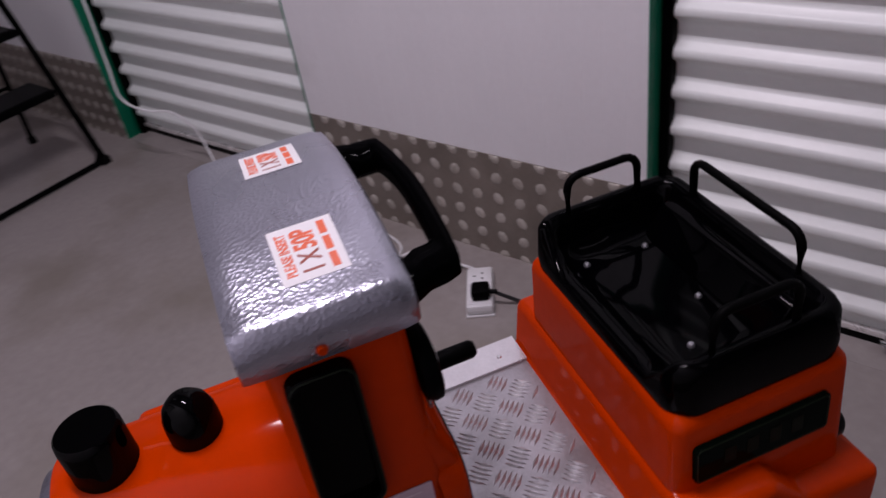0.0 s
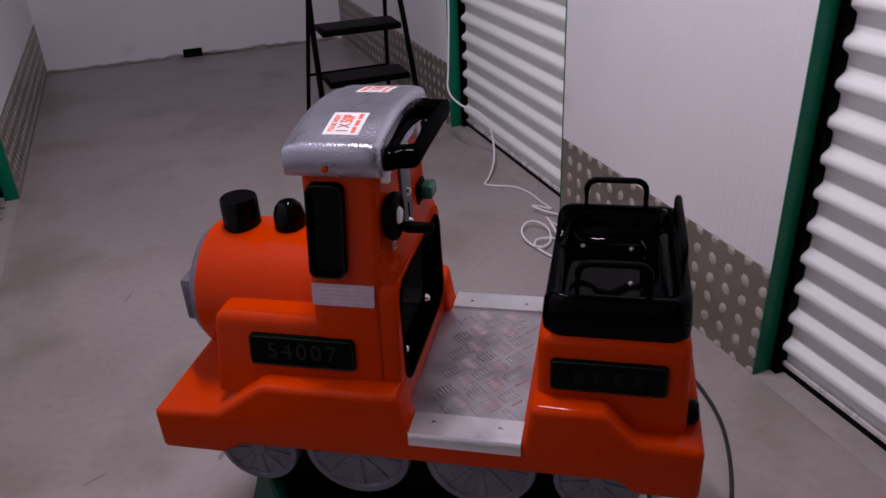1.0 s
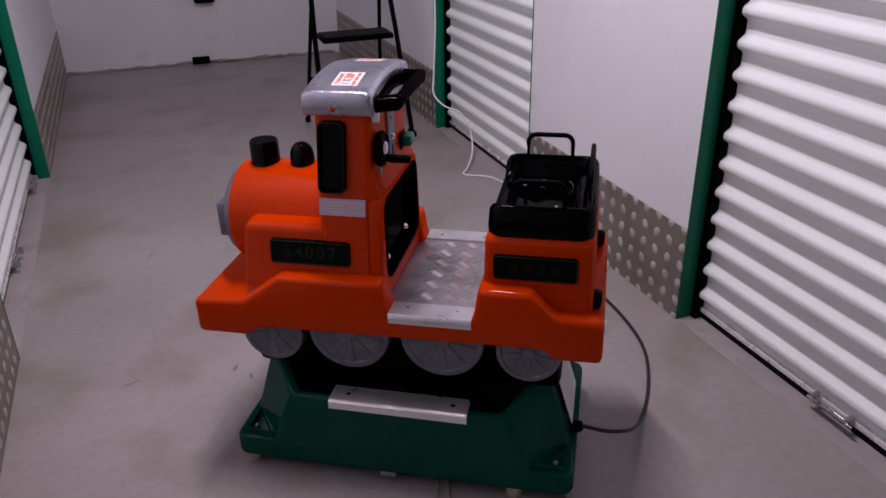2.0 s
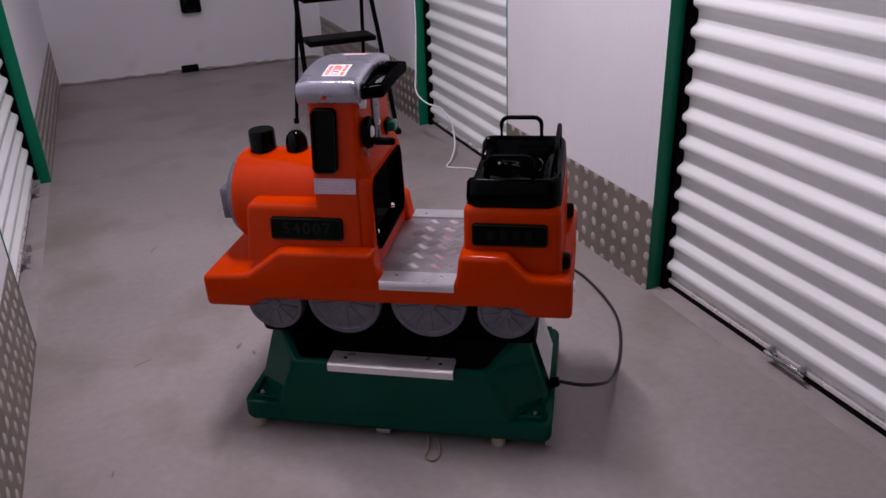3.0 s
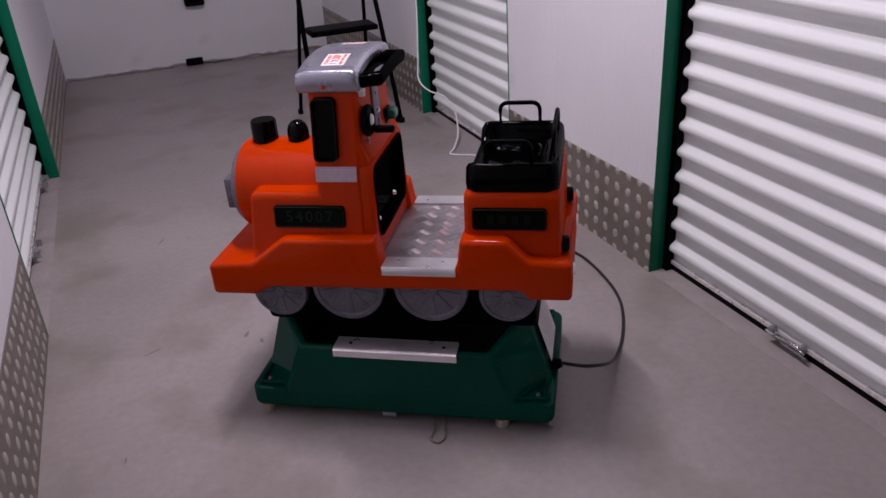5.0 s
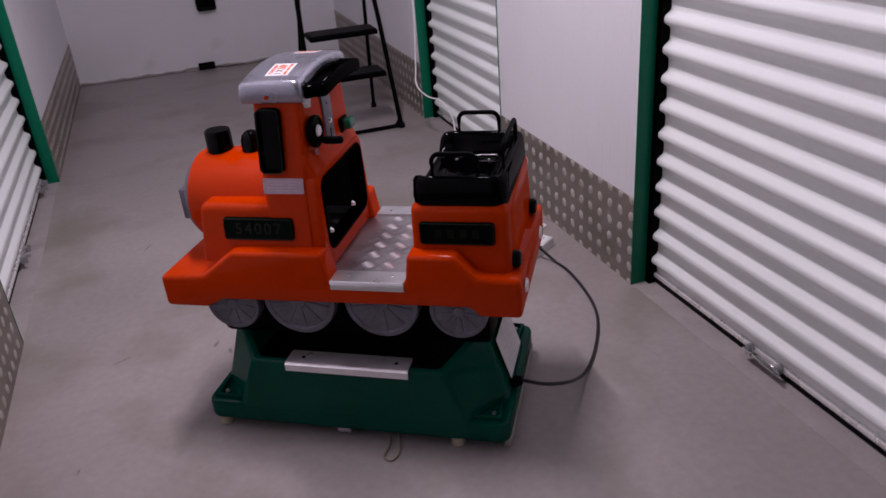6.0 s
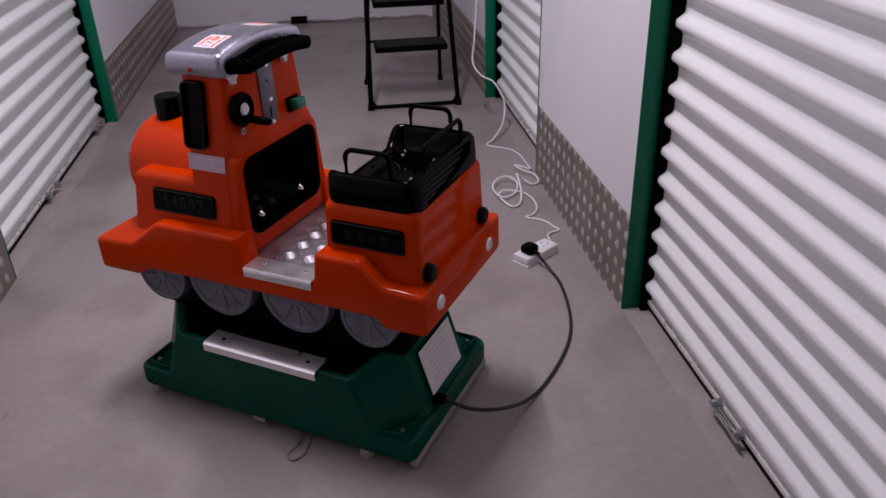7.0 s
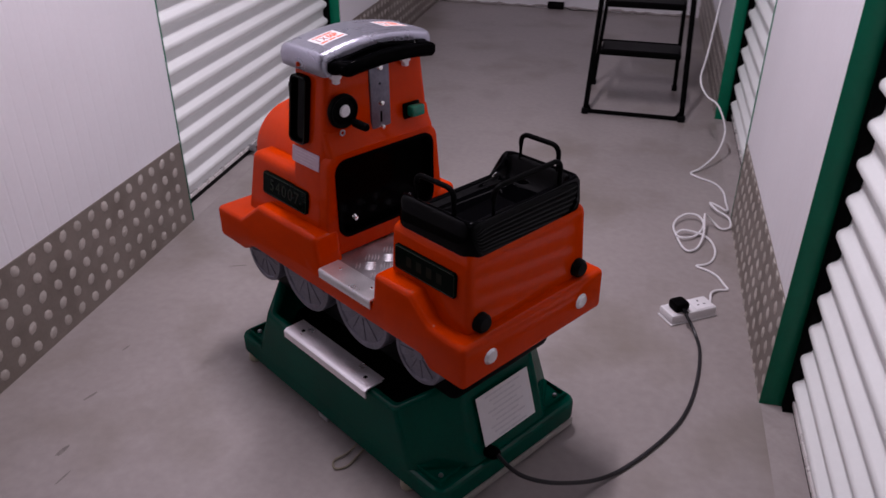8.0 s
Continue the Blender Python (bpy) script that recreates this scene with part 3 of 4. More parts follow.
def engine():
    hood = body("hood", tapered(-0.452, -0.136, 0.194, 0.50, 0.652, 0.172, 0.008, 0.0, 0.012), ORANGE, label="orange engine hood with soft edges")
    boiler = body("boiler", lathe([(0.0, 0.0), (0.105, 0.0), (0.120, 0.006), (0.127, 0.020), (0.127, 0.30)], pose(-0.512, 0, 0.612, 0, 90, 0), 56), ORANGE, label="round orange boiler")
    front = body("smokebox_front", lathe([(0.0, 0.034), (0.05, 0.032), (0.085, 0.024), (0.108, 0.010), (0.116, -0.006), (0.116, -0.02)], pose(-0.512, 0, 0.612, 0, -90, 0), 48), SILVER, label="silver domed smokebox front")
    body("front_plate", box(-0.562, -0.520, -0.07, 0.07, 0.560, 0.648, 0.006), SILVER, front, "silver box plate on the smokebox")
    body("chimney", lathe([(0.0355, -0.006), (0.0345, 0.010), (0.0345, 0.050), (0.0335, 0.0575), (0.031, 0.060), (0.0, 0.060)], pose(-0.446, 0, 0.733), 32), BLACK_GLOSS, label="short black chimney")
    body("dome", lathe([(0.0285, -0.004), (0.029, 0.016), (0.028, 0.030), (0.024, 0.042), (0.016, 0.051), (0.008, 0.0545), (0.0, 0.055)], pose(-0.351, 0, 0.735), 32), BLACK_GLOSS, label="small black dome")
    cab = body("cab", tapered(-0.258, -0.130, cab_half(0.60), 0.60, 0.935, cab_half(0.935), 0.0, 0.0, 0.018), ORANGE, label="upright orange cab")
    curve = [(-0.200, 0.700), (-0.110, 0.700), (-0.1105, 0.716), (-0.1130, 0.727), (-0.1180, 0.737), (-0.1230, 0.747), (-0.1270, 0.760), (-0.1300, 0.780), (-0.200, 0.780)]
    body("console", prism(curve, "y", -0.157, 0.157, 0.010, 2, sharp=40), ORANGE, cab, "orange ledge curving up into the cab", smooth=50)
    outer, inner = rounded(-0.188, 0.188, 0.472, 0.724, 0.030), rounded(-0.151, 0.151, 0.513, 0.710, 0.034)
    lean = lambda x, pts, k=1.0: [(x, y * k * (0.192 - (z - 0.472) * 0.10) / 0.188, z) for y, z in pts]
    rim = [lean(-0.139, outer), lean(-0.122, outer), lean(-0.1165, outer, 0.994), lean(-0.112, outer, 0.98), lean(-0.110, outer, 0.955), [(-0.110, y, z) for y, z in inner], [(-0.132, y, z) for y, z in inner]]
    body("panel_surround", loft(rim, False, False), ORANGE, cab, "orange moulding round the foot panel", smooth=40)
    # windows
    for s in (-1, 1):
        ring = rounded(-0.245, -0.183, 0.735, 0.892, 0.014)
        hole = rounded(-0.239, -0.189, 0.741, 0.886, 0.010)
        side = lambda off, pts: [(x - 0.035 * (0.892 - z), s * (cab_half(z) + off), z) for x, z in pts]
        fr = loft([side(-0.004, ring), side(0.012, ring), side(0.0135, rounded(-0.2435, -0.1845, 0.7365, 0.8905, 0.013)), side(0.0135, hole), side(0.001, hole)], False, False)
        win = body("cab_window", fr, BLACK_SHELL, label="black rounded window surround")
        body("pane", loft([side(-0.002, hole), side(0.0035, hole)]), GLASS_DARK, win, "glossy dark pane")
        body("window_line", tube(side(0.0137, rounded(-0.2435, -0.1845, 0.7365, 0.8905, 0.013)), 0.0011, 4, True), GILT, win, "thin gilt line")
        lab = body("side_label", loft([side(0.0, rounded(-0.247, -0.140, 0.681, 0.720, 0.002, 2)), side(0.0014, rounded(-0.247, -0.140, 0.681, 0.720, 0.002, 2))]), PINK_LABEL, label="lilac sticker with small print", smooth=0)
        for k in range(4):
            z = 0.712 - k * 0.0075
            bar = rounded(-0.235 + 0.008 * (k % 2), -0.152 - 0.006 * (k % 3), z - 0.0009, z + 0.0009, 0.0003, 1)
            body("text_bar", loft([side(0.0014, bar), side(0.0018, bar)]), PINK_INK, lab, smooth=0)
    # dark panel facing the seat
    panel = body("foot_panel", prism(rounded(-0.150, 0.150, 0.514, 0.709, 0.033), "x", -0.131, -0.127), PANEL, label="glossy black foot panel in a shallow recess")
    lip, gap = rounded(-0.152, 0.152, 0.512, 0.711, 0.034), rounded(-0.143, 0.143, 0.521, 0.702, 0.028)
    body("panel_lip", loft([[(x, y, z) for y, z in pts] for x, pts in ((-0.130, lip), (-0.107, lip), (-0.1055, rounded(-0.150, 0.150, 0.514, 0.709, 0.033)), (-0.107, gap), (-0.130, gap))], False, False), PANEL, panel, "raised black edge of the panel", smooth=50)
    for w in (-0.091, 0.083):
        body("panel_bolt", lathe([(0.0, 0.008), (0.005, 0.007), (0.008, 0.003), (0.010, 0.0)], pose(-0.127, w, 0.545, 0, 90, 0), 14), CHROME, panel)
    # hand wheel, coin plate and button on the rear of the cab
    sw = body("steering_wheel", lathe([(0.0, 0.012), (0.013, 0.012), (0.016, 0.008), (0.030, 0.007), (0.035, 0.012), (0.039, 0.010), (0.040, 0.002), (0.036, -0.005), (0.012, -0.010), (0.0, -0.010)], pose(-0.121, -0.112, 0.822, 0, 90, 0), 28), BLACK_MATT, label="small black hand wheel")
    body("hub_cap", lathe([(0.0, 0.005), (0.012, 0.004), (0.0145, 0.0)], pose(-0.109, -0.112, 0.824, 0, 90, 0), 16), WHITE_PLASTIC, sw, "white hub cap")
    body("crank_knob", lathe([(0.0, 0.058), (0.007, 0.057), (0.0095, 0.053), (0.0098, 0.012), (0.0075, 0.006), (0.0075, 0.0)], pose(-0.116, -0.090, 0.792, 0, 90, 0), 14), BLACK_MATT, sw)
    coin = body("coin_plate", box(-0.133, -0.125, -0.025, 0.033, 0.742, 0.908, 0.003), SILVER, label="scratched steel coin plate")
    body("coin_slot", box(-0.1255, -0.1240, 0.001, 0.006, 0.766, 0.792), BLACK_MATT, coin)
    body("coin_hole", lathe([(0.0, 0.001), (0.003, 0.001), (0.003, 0.0)], pose(-0.125, 0.003, 0.858, 0, 90, 0), 10), BLACK_MATT, coin)
    for z in (0.754, 0.812, 0.896):
        body("coin_screw", lathe([(0.0, 0.007), (0.006, 0.006), (0.0085, 0.0)], pose(-0.125, 0.004, z, 0, 90, 0), 12), CHROME, coin)
    button = body("start_button", box(-0.132, -0.123, 0.072, 0.124, 0.752, 0.792, 0.004), BLACK_MATT, label="black push-button housing")
    body("button_cap", box(-0.123, -0.100, 0.080, 0.121, 0.761, 0.788, 0.005), BUTTON, button, "green start button")
    ring = [(-0.121, -0.114 + 0.006 * math.cos(k * math.pi / 8), 0.770 + 0.006 * math.sin(k * math.pi / 8)) for k in range(16)]
    body("eyelet", tube(ring, 0.0020, 6, True), STEEL, label="small steel eyelet")
    for w in (-0.120, 0.080):
        body("roof_clip", prism([(w - 0.013, 0.910), (w + 0.013, 0.910), (w + 0.013, 0.898), (w + 0.007, 0.893), (w + 0.006, 0.884), (w - 0.006, 0.884), (w - 0.007, 0.893), (w - 0.013, 0.898)], "x", -0.131, -0.116, 0.0025), WHITE_PLASTIC, label="white roof clip")


engine()


def roof_z(w):
    return 0.9755 - 0.9 * w * w


def on_roof(bm, u, w):
    """Lays a flat piece round (0, 0) onto the curved roof at (u, w)."""
    for v in bm.verts:
        v.co = Vector((u + v.co.x, w + v.co.y, roof_z(w + v.co.y) + 0.0004 + v.co.z))
    return bm


def sheet(hx, hy, t, n=8):
    """A thin flat sheet cut across into n strips."""
    bm = bmesh.new()
    rows = [[bm.verts.new((x, -hy + 2 * hy * k / n, z)) for x, z in ((-hx, 0), (hx, 0), (hx, t), (-hx, t))] for k in range(n + 1)]
    for p, q in zip(rows, rows[1:]):
        for i in range(4):
            bm.faces.new((p[i], p[(i + 1) % 4], q[(i + 1) % 4], q[i]))
    bm.faces.new(rows[0]), bm.faces.new(rows[-1])
    return bm


def cab_roof():
    """Curved hammered roof with a rolled lip, stickers and a black grab bar behind."""
    half = [(0.1560, 0.908), (0.1595, 0.926), (0.1590, 0.9345), (0.1565, 0.9420), (0.1530, 0.9480), (0.1475, 0.9515)] + [(0.02 * k, roof_z(0.02 * k) - 0.006) for k in (7, 6, 5, 4, 3, 2, 1)]
    outer = half + [(0.0, roof_z(0) - 0.006)] + [(-y, z) for y, z in reversed(half)]
    rings = []
    for u, ins, drop in ((-0.264, 0.012, 0.012), (-0.271, 0.004, 0.005), (-0.273, 0.0, 0.0), (-0.268, -0.001, -0.003), (-0.255, -0.002, -0.0055), (-0.245, -0.002, -0.006), (-0.195, -0.002, -0.006), (-0.145, -0.002, -0.006), (-0.133, -0.002, -0.005), (-0.122, 0.0, -0.002), (-0.118, 0.004, 0.003), (-0.118, 0.012, 0.010)):
        top = [(u, y * (1 - ins / 0.16), (z - drop) if z > 0.922 else z) for y, z in outer]
        rings.append(top + [(u, -0.151 * (1 - ins / 0.16), 0.905), (u, 0.151 * (1 - ins / 0.16), 0.905)])
    roof = body("cab_roof", loft(rings), HAMMER, label="hammered silver curved cab roof", smooth=60)
    edge = [(-0.124, -0.134), (-0.098, -0.133), (-0.073, -0.129), (-0.066, -0.116), (-0.062, -0.055), (-0.060, 0.0), (-0.062, 0.055), (-0.066, 0.116), (-0.073, 0.129), (-0.098, 0.133), (-0.124, 0.134), (-0.124, 0.0)]
    hole = [(-0.114, -0.092), (-0.102, -0.092), (-0.086, -0.091), (-0.081, -0.085), (-0.079, -0.045), (-0.078, 0.0), (-0.079, 0.045), (-0.081, 0.085), (-0.086, 0.091), (-0.102, 0.092), (-0.114, 0.092), (-0.114, 0.0)]
    rows = []
    for t, h in ((0.0, -0.5), (0.0, 0.5), (0.14, 0.85), (0.35, 1.0), (0.65, 1.0), (0.86, 0.85), (1.0, 0.5), (1.0, -0.5), (0.8, -1.0), (0.2, -1.0), (0.0, -0.5)):
        rows.append([(a[0] + (b[0] - a[0]) * t, a[1] + (b[1] - a[1]) * t, 0.938 - 0.70 * a[1] ** 2 + 0.016 * h) for a, b in zip(edge, hole)])
    grip = loft([smooth_path(r, 3, True) for r in rows], False, False)
    bmesh.ops.remove_doubles(grip, verts=grip.verts[:], dist=1e-5)
    body("roof_grab_bar", grip, PANEL, roof, "thick black moulded grab handle", smooth=60)
    for s in (-1, 1):
        for u in (-0.205,):
            body("marker_lamp", lathe([(0.0, 0.006), (0.004, 0.005), (0.006, 0.0)], pose(u, s * 0.1585, 0.920, -90 * s, 0, 0), 12), ORANGE, roof, "small red marker")
    # stickers
    for w in (-0.088, 0.090):
        st = body("coin_sticker", on_roof(sheet(0.029, 0.035, 0.0004), -0.188, w), WHITE_LABEL, roof, "white sticker with red print", smooth=20)
        slim = Matrix.Diagonal((0.66, 1, 1, 1))
        for words, size, x, y, ink, bold in (("PLEASE INSERT", 0.0125, -0.0185, 0.0, RED_INK, 0.0004), ("1 X", 0.026, 0.0005, -0.0165, BROWN_INK, 0.0006), ("50P", 0.027, 0.0005, 0.0130, RED_INK, 0.0011)):
            body("sticker_print", on_roof(letters(words, size, pose(x, y, 0.0005, 0, 0, 90) @ slim, 0.0001, bold), -0.188, w), ink, st, "printed words", smooth=0)
        for y0, y1, x in ((-0.030, -0.013, 0.0185), (-0.009, 0.008, 0.0185), (0.012, 0.030, 0.0185)):
            bar_bm = moved(sheet(0.0034, (y1 - y0) / 2, 0.0003, 4), pose(x, (y0 + y1) / 2, 0.0003))
            body("text_bar", on_roof(bar_bm, -0.188, w), RED_INK, st)


cab_roof()


def name_plate(x0, x1, s, words, half):
    """A thin plate lying along a leaning side, half(z) from the middle."""
    flat = lambda off, pts: [(x, s * (half(z) + off), z) for x, z in pts]
    edge = rounded(x0, x1, 0.562, 0.619, 0.008)
    ob = body("name_plate", loft([flat(-0.006, edge), flat(0.0045, edge), flat(0.0055, rounded(x0 + 0.001, x1 - 0.001, 0.563, 0.618, 0.007))]), PLATE_DARK, label="dark green raised name plate")
    body("plate_border", tube(flat(0.0057, rounded(x0 + 0.003, x1 - 0.003, 0.565, 0.616, 0.006)), 0.0011, 4, True), GILT, ob, "thin gilt border")
    tilt = math.degrees(math.atan(half(0.0) - half(1.0)))
    m = pose((x0 + x1) / 2, s * (half(0.5905) + 0.0057), 0.5905, 90, 0, 0 if s < 0 else 180) @ pose(0, 0, 0, -tilt, 0, 0)
    if words:
        for k, figure in enumerate(words):
            body("plate_figure", letters(figure, 0.042, m @ pose((k - (len(words) - 1) / 2) * 0.0265, 0, 0)), GILT, ob, "tarnished gilt figure", smooth=0)
    else:
        for k in range(4):
            body("text_bar", moved(box(-0.008, 0.008, -0.0115, 0.0115, 0.0, 0.0005), m @ pose((k - 1.5) * 0.031, 0, 0)), GILT_DIM, ob)


for side in (-1, 1):
    name_plate(-0.377, -0.187, side, "54007", lambda z: 0.194 - (z - 0.50) * 0.145)
    name_plate(0.142, 0.328, side, "", lambda z: 0.190 - (z - 0.47) * 0.047)


def tender():
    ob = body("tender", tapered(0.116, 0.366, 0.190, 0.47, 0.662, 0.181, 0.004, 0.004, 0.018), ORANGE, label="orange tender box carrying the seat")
    for s in (-1, 1):
        body("rubber_stop", lathe([(0.0, 0.020), (0.016, 0.019), (0.021, 0.013), (0.022, 0.0)], pose(0.364, s * 0.155, 0.512, 0, 90, 0), 20), RUBBER, label="round black rubber stop")
        body("buffer", lathe([(0.0, 0.007), (0.014, 0.006), (0.020, 0.0)], pose(0.391, s * 0.148, 0.436, 0, 90, 0), 20), ALU, label="flat silver buffer disc")


tender()


def seat():
    """A black moulded tub with raised ends and three bent grab rails."""
    def ring(ins, z, lift=0.0):
        pts = []
        x0, x1, w = 0.124 + ins, 0.360 - ins, 0.176 - ins
        base = rounded(x0, x1, -w, w, max(0.010, 0.034 - ins * 0.6), 6)
        n = len(base)
        for k in range(n):
            a, b = Vector(base[k]), Vector(base[(k + 1) % n])
            steps = max(1, int((b - a).length / 0.02))
            if steps > 1:
                steps = 10
            for i in range(steps):
                p = a.lerp(b, i / steps)
                end = max(0.0, min(1.0, (abs(p.y) - 0.112) / 0.045))
                end = end * end * (3 - 2 * end)
                rear = max(0.0, min(1.0, (p.x - 0.17) / 0.05))
                pts.append((p.x, p.y, z + lift * max(end, rear)))
        return pts
    rings = [ring(0.002, 0.655), ring(0.0, 0.672), ring(0.003, 0.676, 0.040), ring(0.008, 0.679, 0.046), ring(0.015, 0.680, 0.047), ring(0.022, 0.679, 0.045), ring(0.027, 0.676, 0.040), ring(0.030, 0.673, 0.030), ring(0.034, 0.670, 0.020), ring(0.040, 0.668, 0.011), ring(0.048, 0.666, 0.005), ring(0.060, 0.6652, 0.001), ring(0.075, 0.665)]
    slope = [(0.280, 0.664), (0.282, 0.668), (0.312, 0.708), (0.330, 0.712), (0.332, 0.664)]
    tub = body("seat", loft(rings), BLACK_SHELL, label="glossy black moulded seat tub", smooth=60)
    body("back_slope", prism(slope, "y", -0.128, 0.128, 0.004, 2), BLACK_SHELL, tub, "sloping black seat back")
    for x, y, z in ((0.178, 0.108, 0.6655), (0.206, -0.088, 0.6655), (0.268, 0.104, 0.6655), (0.266, -0.020, 0.6655)):
        body("seat_bolt", lathe([(0.0, 0.004), (0.003, 0.0036), (0.0048, 0.0016), (0.0052, 0.0)], pose(x, y, z), 12), STEEL, tub)
    for a, b in (((0.180, 0.157, 0.715), (0.290, 0.157, 0.715)), ((0.180, -0.157, 0.715), (0.290, -0.157, 0.715))):
        body("grab_rail", tube(loop_path(a, b, 0.064), 0.0058, 10), BLACK_MATT, tub, "bent black grab rail")
    body("grab_rail", tube(loop_path((0.342, -0.10, 0.715), (0.342, 0.10, 0.715), 0.066), 0.0058, 10), BLACK_MATT, tub, "bent black grab rail")


seat()

# ---- loose things on the floor ----


def step_ladder():
    """A black folding step ladder; its front feet point down the corridor."""
    m = pose(-0.418, 2.186, 0.0, 0, 0, -1)
    ob = tagged(new("step_ladder"), "black folding metal step ladder standing open", "step ladder")
    ob.matrix_world = m
    h, lean = 1.05, 0.33
    for s in (-1, 1):
        part("front_leg", tube([(s * 0.245, 0, 0.0), (s * 0.226, lean * 0.55, 0.55), (s * 0.198, lean * h, h)], 0.014, 8), BLACK_MATT, ob)
        part("rear_leg", tube([(s * 0.227 - 0.020, 0.50, 0.0), (s * 0.205 - 0.010, 0.42, 0.42), (s * 0.180, lean * 0.9, 0.92)], 0.011, 8), BLACK_MATT, ob)
        part("foot_cap", box(s * 0.245 - 0.018, s * 0.245 + 0.018, -0.02, 0.02, 0.0, 0.03, 0.005), RUBBER, ob, "black rubber foot")
        part("foot_cap", box(s * 0.227 - 0.035, s * 0.227 - 0.005, 0.485, 0.515, 0.0, 0.03, 0.005), RUBBER, ob, "black rubber foot")
    for s in (-1, 1):
        part("corner_plate", prism([(s * 0.245, 0.012), (s * 0.185, 0.012), (s * 0.215, 0.024), (s * 0.232, 0.055), (s * 0.238, 0.10)], "y", -0.008, 0.014), BLACK_MATT, ob)
    part("floor_bar", tube([(-0.245, 0, 0.014), (0.245, 0, 0.014)], 0.011, 8), BLACK_MATT, ob)
    part("rear_bar", tube([(-0.225, 0.448, 0.27), (0.200, 0.448, 0.27)], 0.008, 8), BLACK_MATT, ob)
    for k, z in enumerate((0.30, 0.525, 0.75)):
        y = lean * z
        w = 0.200 - 0.006 * k
        st = part("step", box(-w, w, y - 0.055, y + 0.135, z, z + 0.028, 0.006), BLACK_MATT, ob)
        part("rubber_tread", box(-w + 0.015, w - 0.015, y - 0.045, y + 0.12, z + 0.028, z + 0.031), RUBBER, st, "ribbed rubber tread")
    part("top_hoop", tube(smooth_path([(-0.198, lean * h, h), (-0.18, lean * h + 0.02, h + 0.12), (-0.1, lean * h + 0.03, h + 0.16), (0.1, lean * h + 0.03, h + 0.16), (0.18, lean * h + 0.02, h + 0.12), (0.198, lean * h, h)], 4), 0.013, 8), BLACK_MATT, ob)


step_ladder()


def extension_socket():
    m = pose(-0.186, 0.387, 0.0, 0, 0, 34)
    ob = thing("extension_socket", box(-0.084, 0.084, -0.035, 0.035, 0.004, 0.036, 0.006), WHITE_PLASTIC, "white two-gang extension socket lying on the floor", "socket", m=m)
    for k in (-0.042, 0.042):
        part("socket_face", box(k - 0.032, k + 0.032, -0.03, 0.03, 0.036, 0.0375, 0.001), WHITE_PLASTIC, ob)
        for dx, dy, a, b in ((0, 0.013, 0.002, 0.004), (-0.011, -0.008, 0.0035, 0.002), (0.011, -0.008, 0.0035, 0.002)):
            if k > 0:
                part("pin_hole", box(k + dx - a, k + dx + a, dy - b, dy + b, 0.0375, 0.0379), BLACK_MATT, ob)
    part("base_rim", box(-0.086, 0.086, -0.037, 0.037, 0.0, 0.006, 0.002), WHITE_PLASTIC, ob)
    plug = thing("mains_plug", box(-0.025, 0.025, -0.025, 0.024, 0.0, 0.032, 0.009), BLACK_MATT, "black mains plug pushed into the extension socket", "plug", m=m @ pose(-0.042, -0.004, 0.0375))
    part("cord_grip", tube([(0, -0.02, 0.012), (0.0, -0.045, 0.010)], 0.0065, 10), RUBBER, plug)


extension_socket()


def cord(name, points, r, mat, label, step=6):
    return thing(name, tube(smooth_path(points, step), r, 8), mat, label, "cable")


cord("power_cable", [(-0.198, 0.322, 0.046), (-0.176, 0.295, 0.022), (-0.161, 0.260, 0.006), (-0.154, 0.20, 0.006), (-0.158, 0.116, 0.006), (-0.170, 0.026, 0.006), (-0.188, -0.057, 0.006), (-0.214, -0.132, 0.006), (-0.249, -0.199, 0.006), (-0.291, -0.264, 0.006), (-0.336, -0.324, 0.006), (-0.378, -0.372, 0.008), (-0.425, -0.421, 0.023), (-0.475, -0.474, 0.057), (-0.525, -0.519, 0.092), (-0.572, -0.537, 0.113), (-0.610, -0.522, 0.115), (-0.648, -0.484, 0.113)], 0.0052, GREY_CABLE, "dark grey mains cable from the ride to the socket")
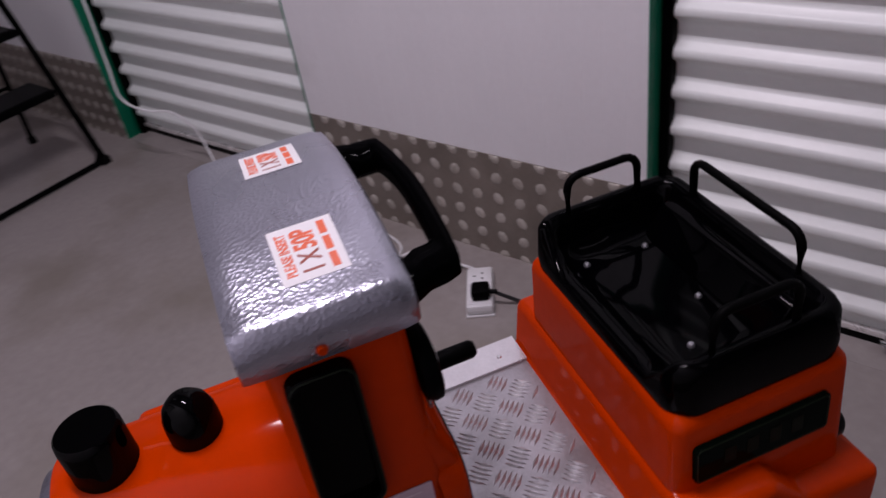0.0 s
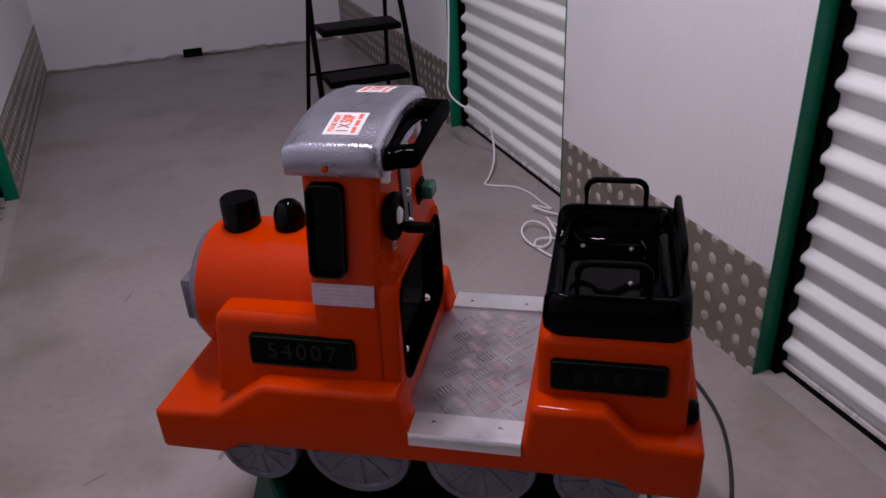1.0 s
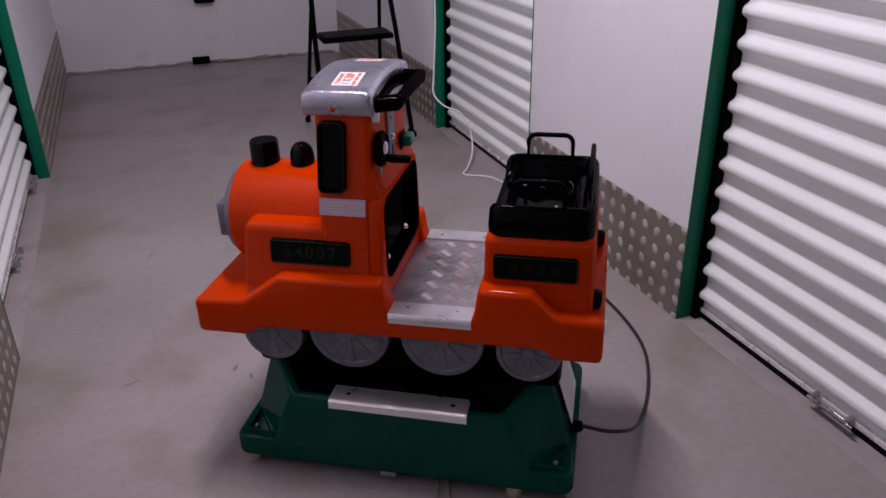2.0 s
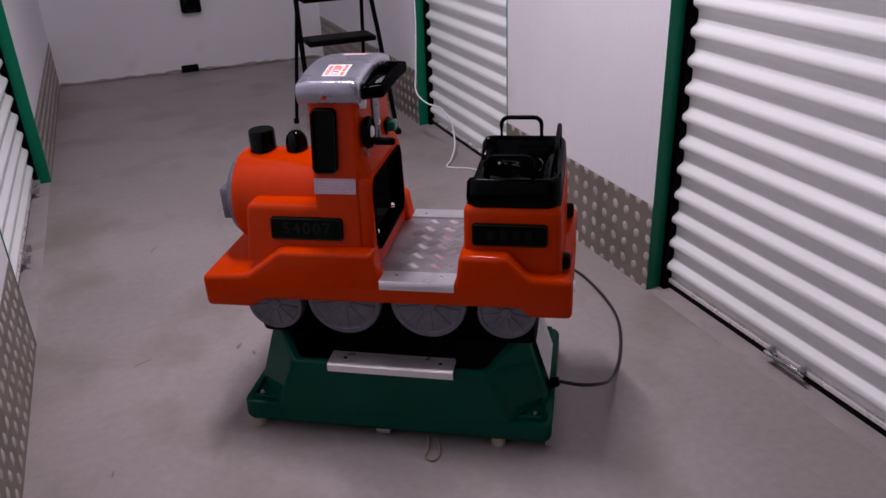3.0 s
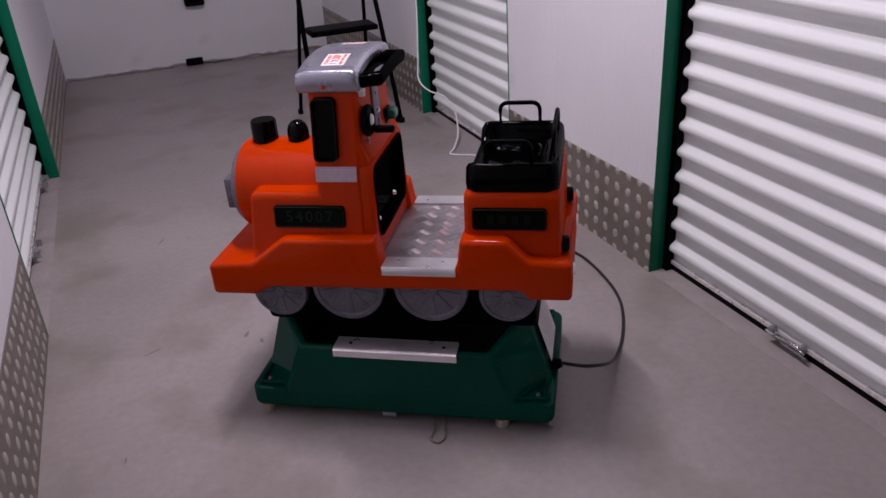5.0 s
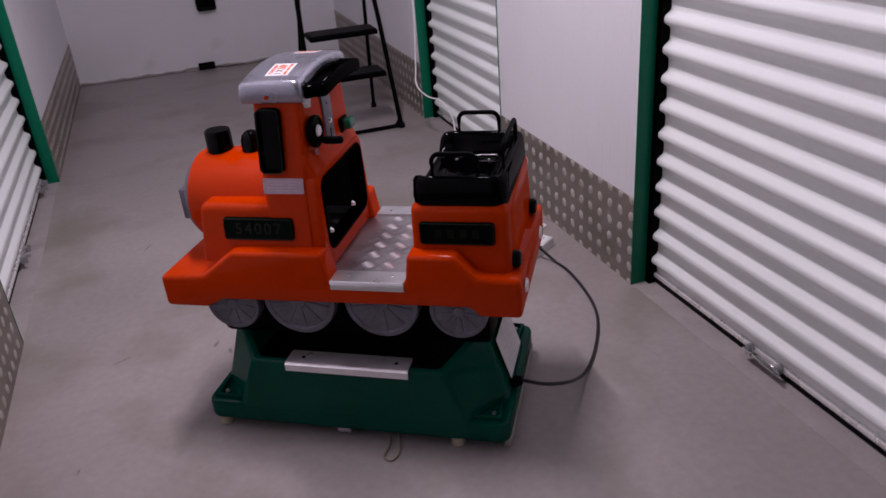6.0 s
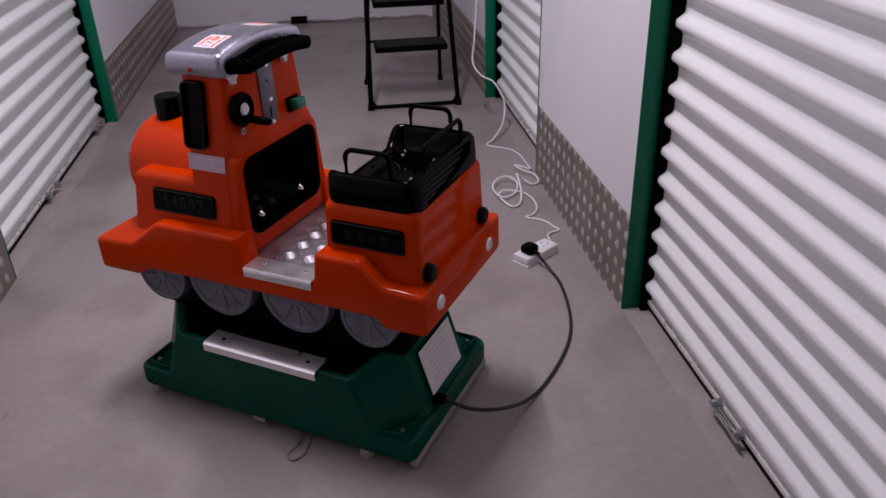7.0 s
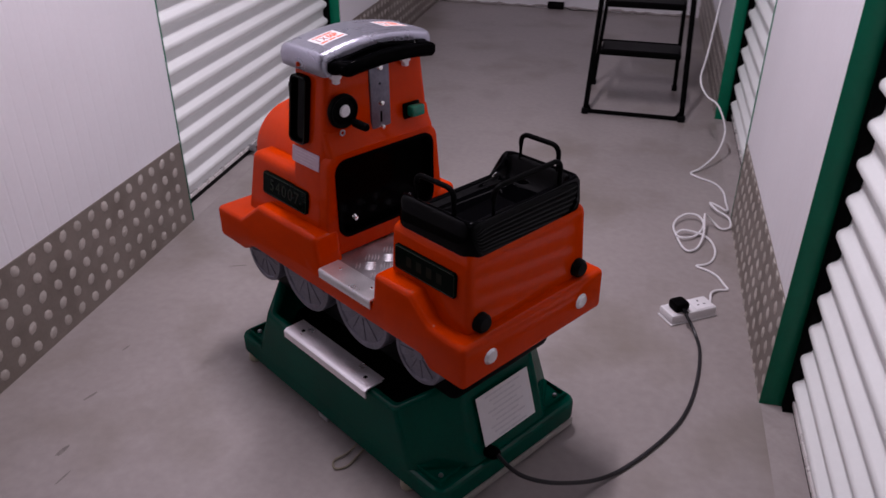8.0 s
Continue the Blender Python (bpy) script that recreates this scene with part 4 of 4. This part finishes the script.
cord("extension_cable", [(-0.03, 2.30, 1.75), (-0.05, 2.16, 1.2), (-0.095, 2.00, 0.71), (-0.118, 1.97, 0.42), (-0.132, 1.945, 0.30), (-0.10, 1.87, 0.248), (-0.053, 1.797, 0.233), (-0.016, 1.755, 0.17), (-0.006, 1.735, 0.11), (-0.035, 1.66, 0.05), (-0.10, 1.565, 0.015), (-0.142, 1.520, 0.006), (-0.115, 1.483, 0.005), (-0.048, 1.435, 0.005), (-0.016, 1.355, 0.005), (-0.012, 1.25, 0.006), (-0.010, 1.185, 0.010), (-0.018, 1.153, 0.016), (-0.048, 1.175, 0.022), (-0.080, 1.190, 0.026), (-0.058, 1.140, 0.022), (-0.013, 1.096, 0.014), (-0.012, 1.025, 0.010), (-0.045, 1.003, 0.010), (-0.078, 1.028, 0.025), (-0.108, 1.02, 0.055), (-0.116, 0.98, 0.062), (-0.118, 0.904, 0.030), (-0.137, 0.834, 0.012), (-0.166, 0.802, 0.008), (-0.190, 0.820, 0.008), (-0.212, 0.90, 0.010), (-0.224, 0.965, 0.016), (-0.211, 1.022, 0.022), (-0.172, 1.066, 0.026), (-0.130, 1.060, 0.026), (-0.112, 1.0, 0.020), (-0.140, 0.925, 0.012), (-0.185, 0.888, 0.014), (-0.216, 0.898, 0.018), (-0.195, 0.935, 0.020), (-0.154, 0.938, 0.018), (-0.113, 0.923, 0.014), (-0.088, 0.889, 0.010), (-0.076, 0.827, 0.006), (-0.087, 0.762, 0.005), (-0.112, 0.722, 0.005), (-0.147, 0.702, 0.005), (-0.108, 0.678, 0.005), (-0.078, 0.646, 0.005), (-0.060, 0.598, 0.005), (-0.050, 0.568, 0.005), (-0.083, 0.553, 0.006), (-0.106, 0.520, 0.012), (-0.112, 0.470, 0.018), (-0.118, 0.434, 0.020)], 0.0042, WHITE_PLASTIC, "white flex hanging down the wall and coiled over the floor")
cord("cord_loop", [(-1.02, -0.42, 0.006), (-1.035, -0.46, 0.005), (-1.058, -0.492, 0.004), (-1.045, -0.515, 0.004), (-1.020, -0.500, 0.004), (-1.005, -0.46, 0.005), (-0.99, -0.41, 0.006)], 0.0028, ROPE, "small loop of cream cord under the base")
bm = box(-0.065, 0.065, -0.03, 0.0, 0.0, 0.055, 0.008)
adaptor = thing("plug_adaptor", bm, BLACK_MATT, "black plug-in adaptor lying against the end wall", "adaptor", m=pose(-1.085, BACK - 0.046, 0.0, 0, 0, -2.4))
part("adaptor_face", box(-0.05, 0.05, -0.0345, -0.03, 0.012, 0.042, 0.002), RUBBER, adaptor)
cord("adaptor_lead", [(-1.02, 4.495, 0.02), (-0.95, 4.480, 0.004), (-0.87, 4.492, 0.004), (-0.79, 4.495, 0.004)], 0.003, GREY_CABLE, "thin black lead along the end wall")
box_ob = thing("wall_box", box(-0.075, 0.075, -0.06, 0.0, 0.0, 0.12, 0.018), BLACK_SHELL, "black plastic box fixed to the end wall", "wall box", m=pose(-1.0, BACK - 0.045, 0.45, 0, 0, -2.4))
part("lower_lip", box(-0.06, 0.06, -0.066, -0.058, 0.008, 0.03, 0.003), RUBBER, box_ob)
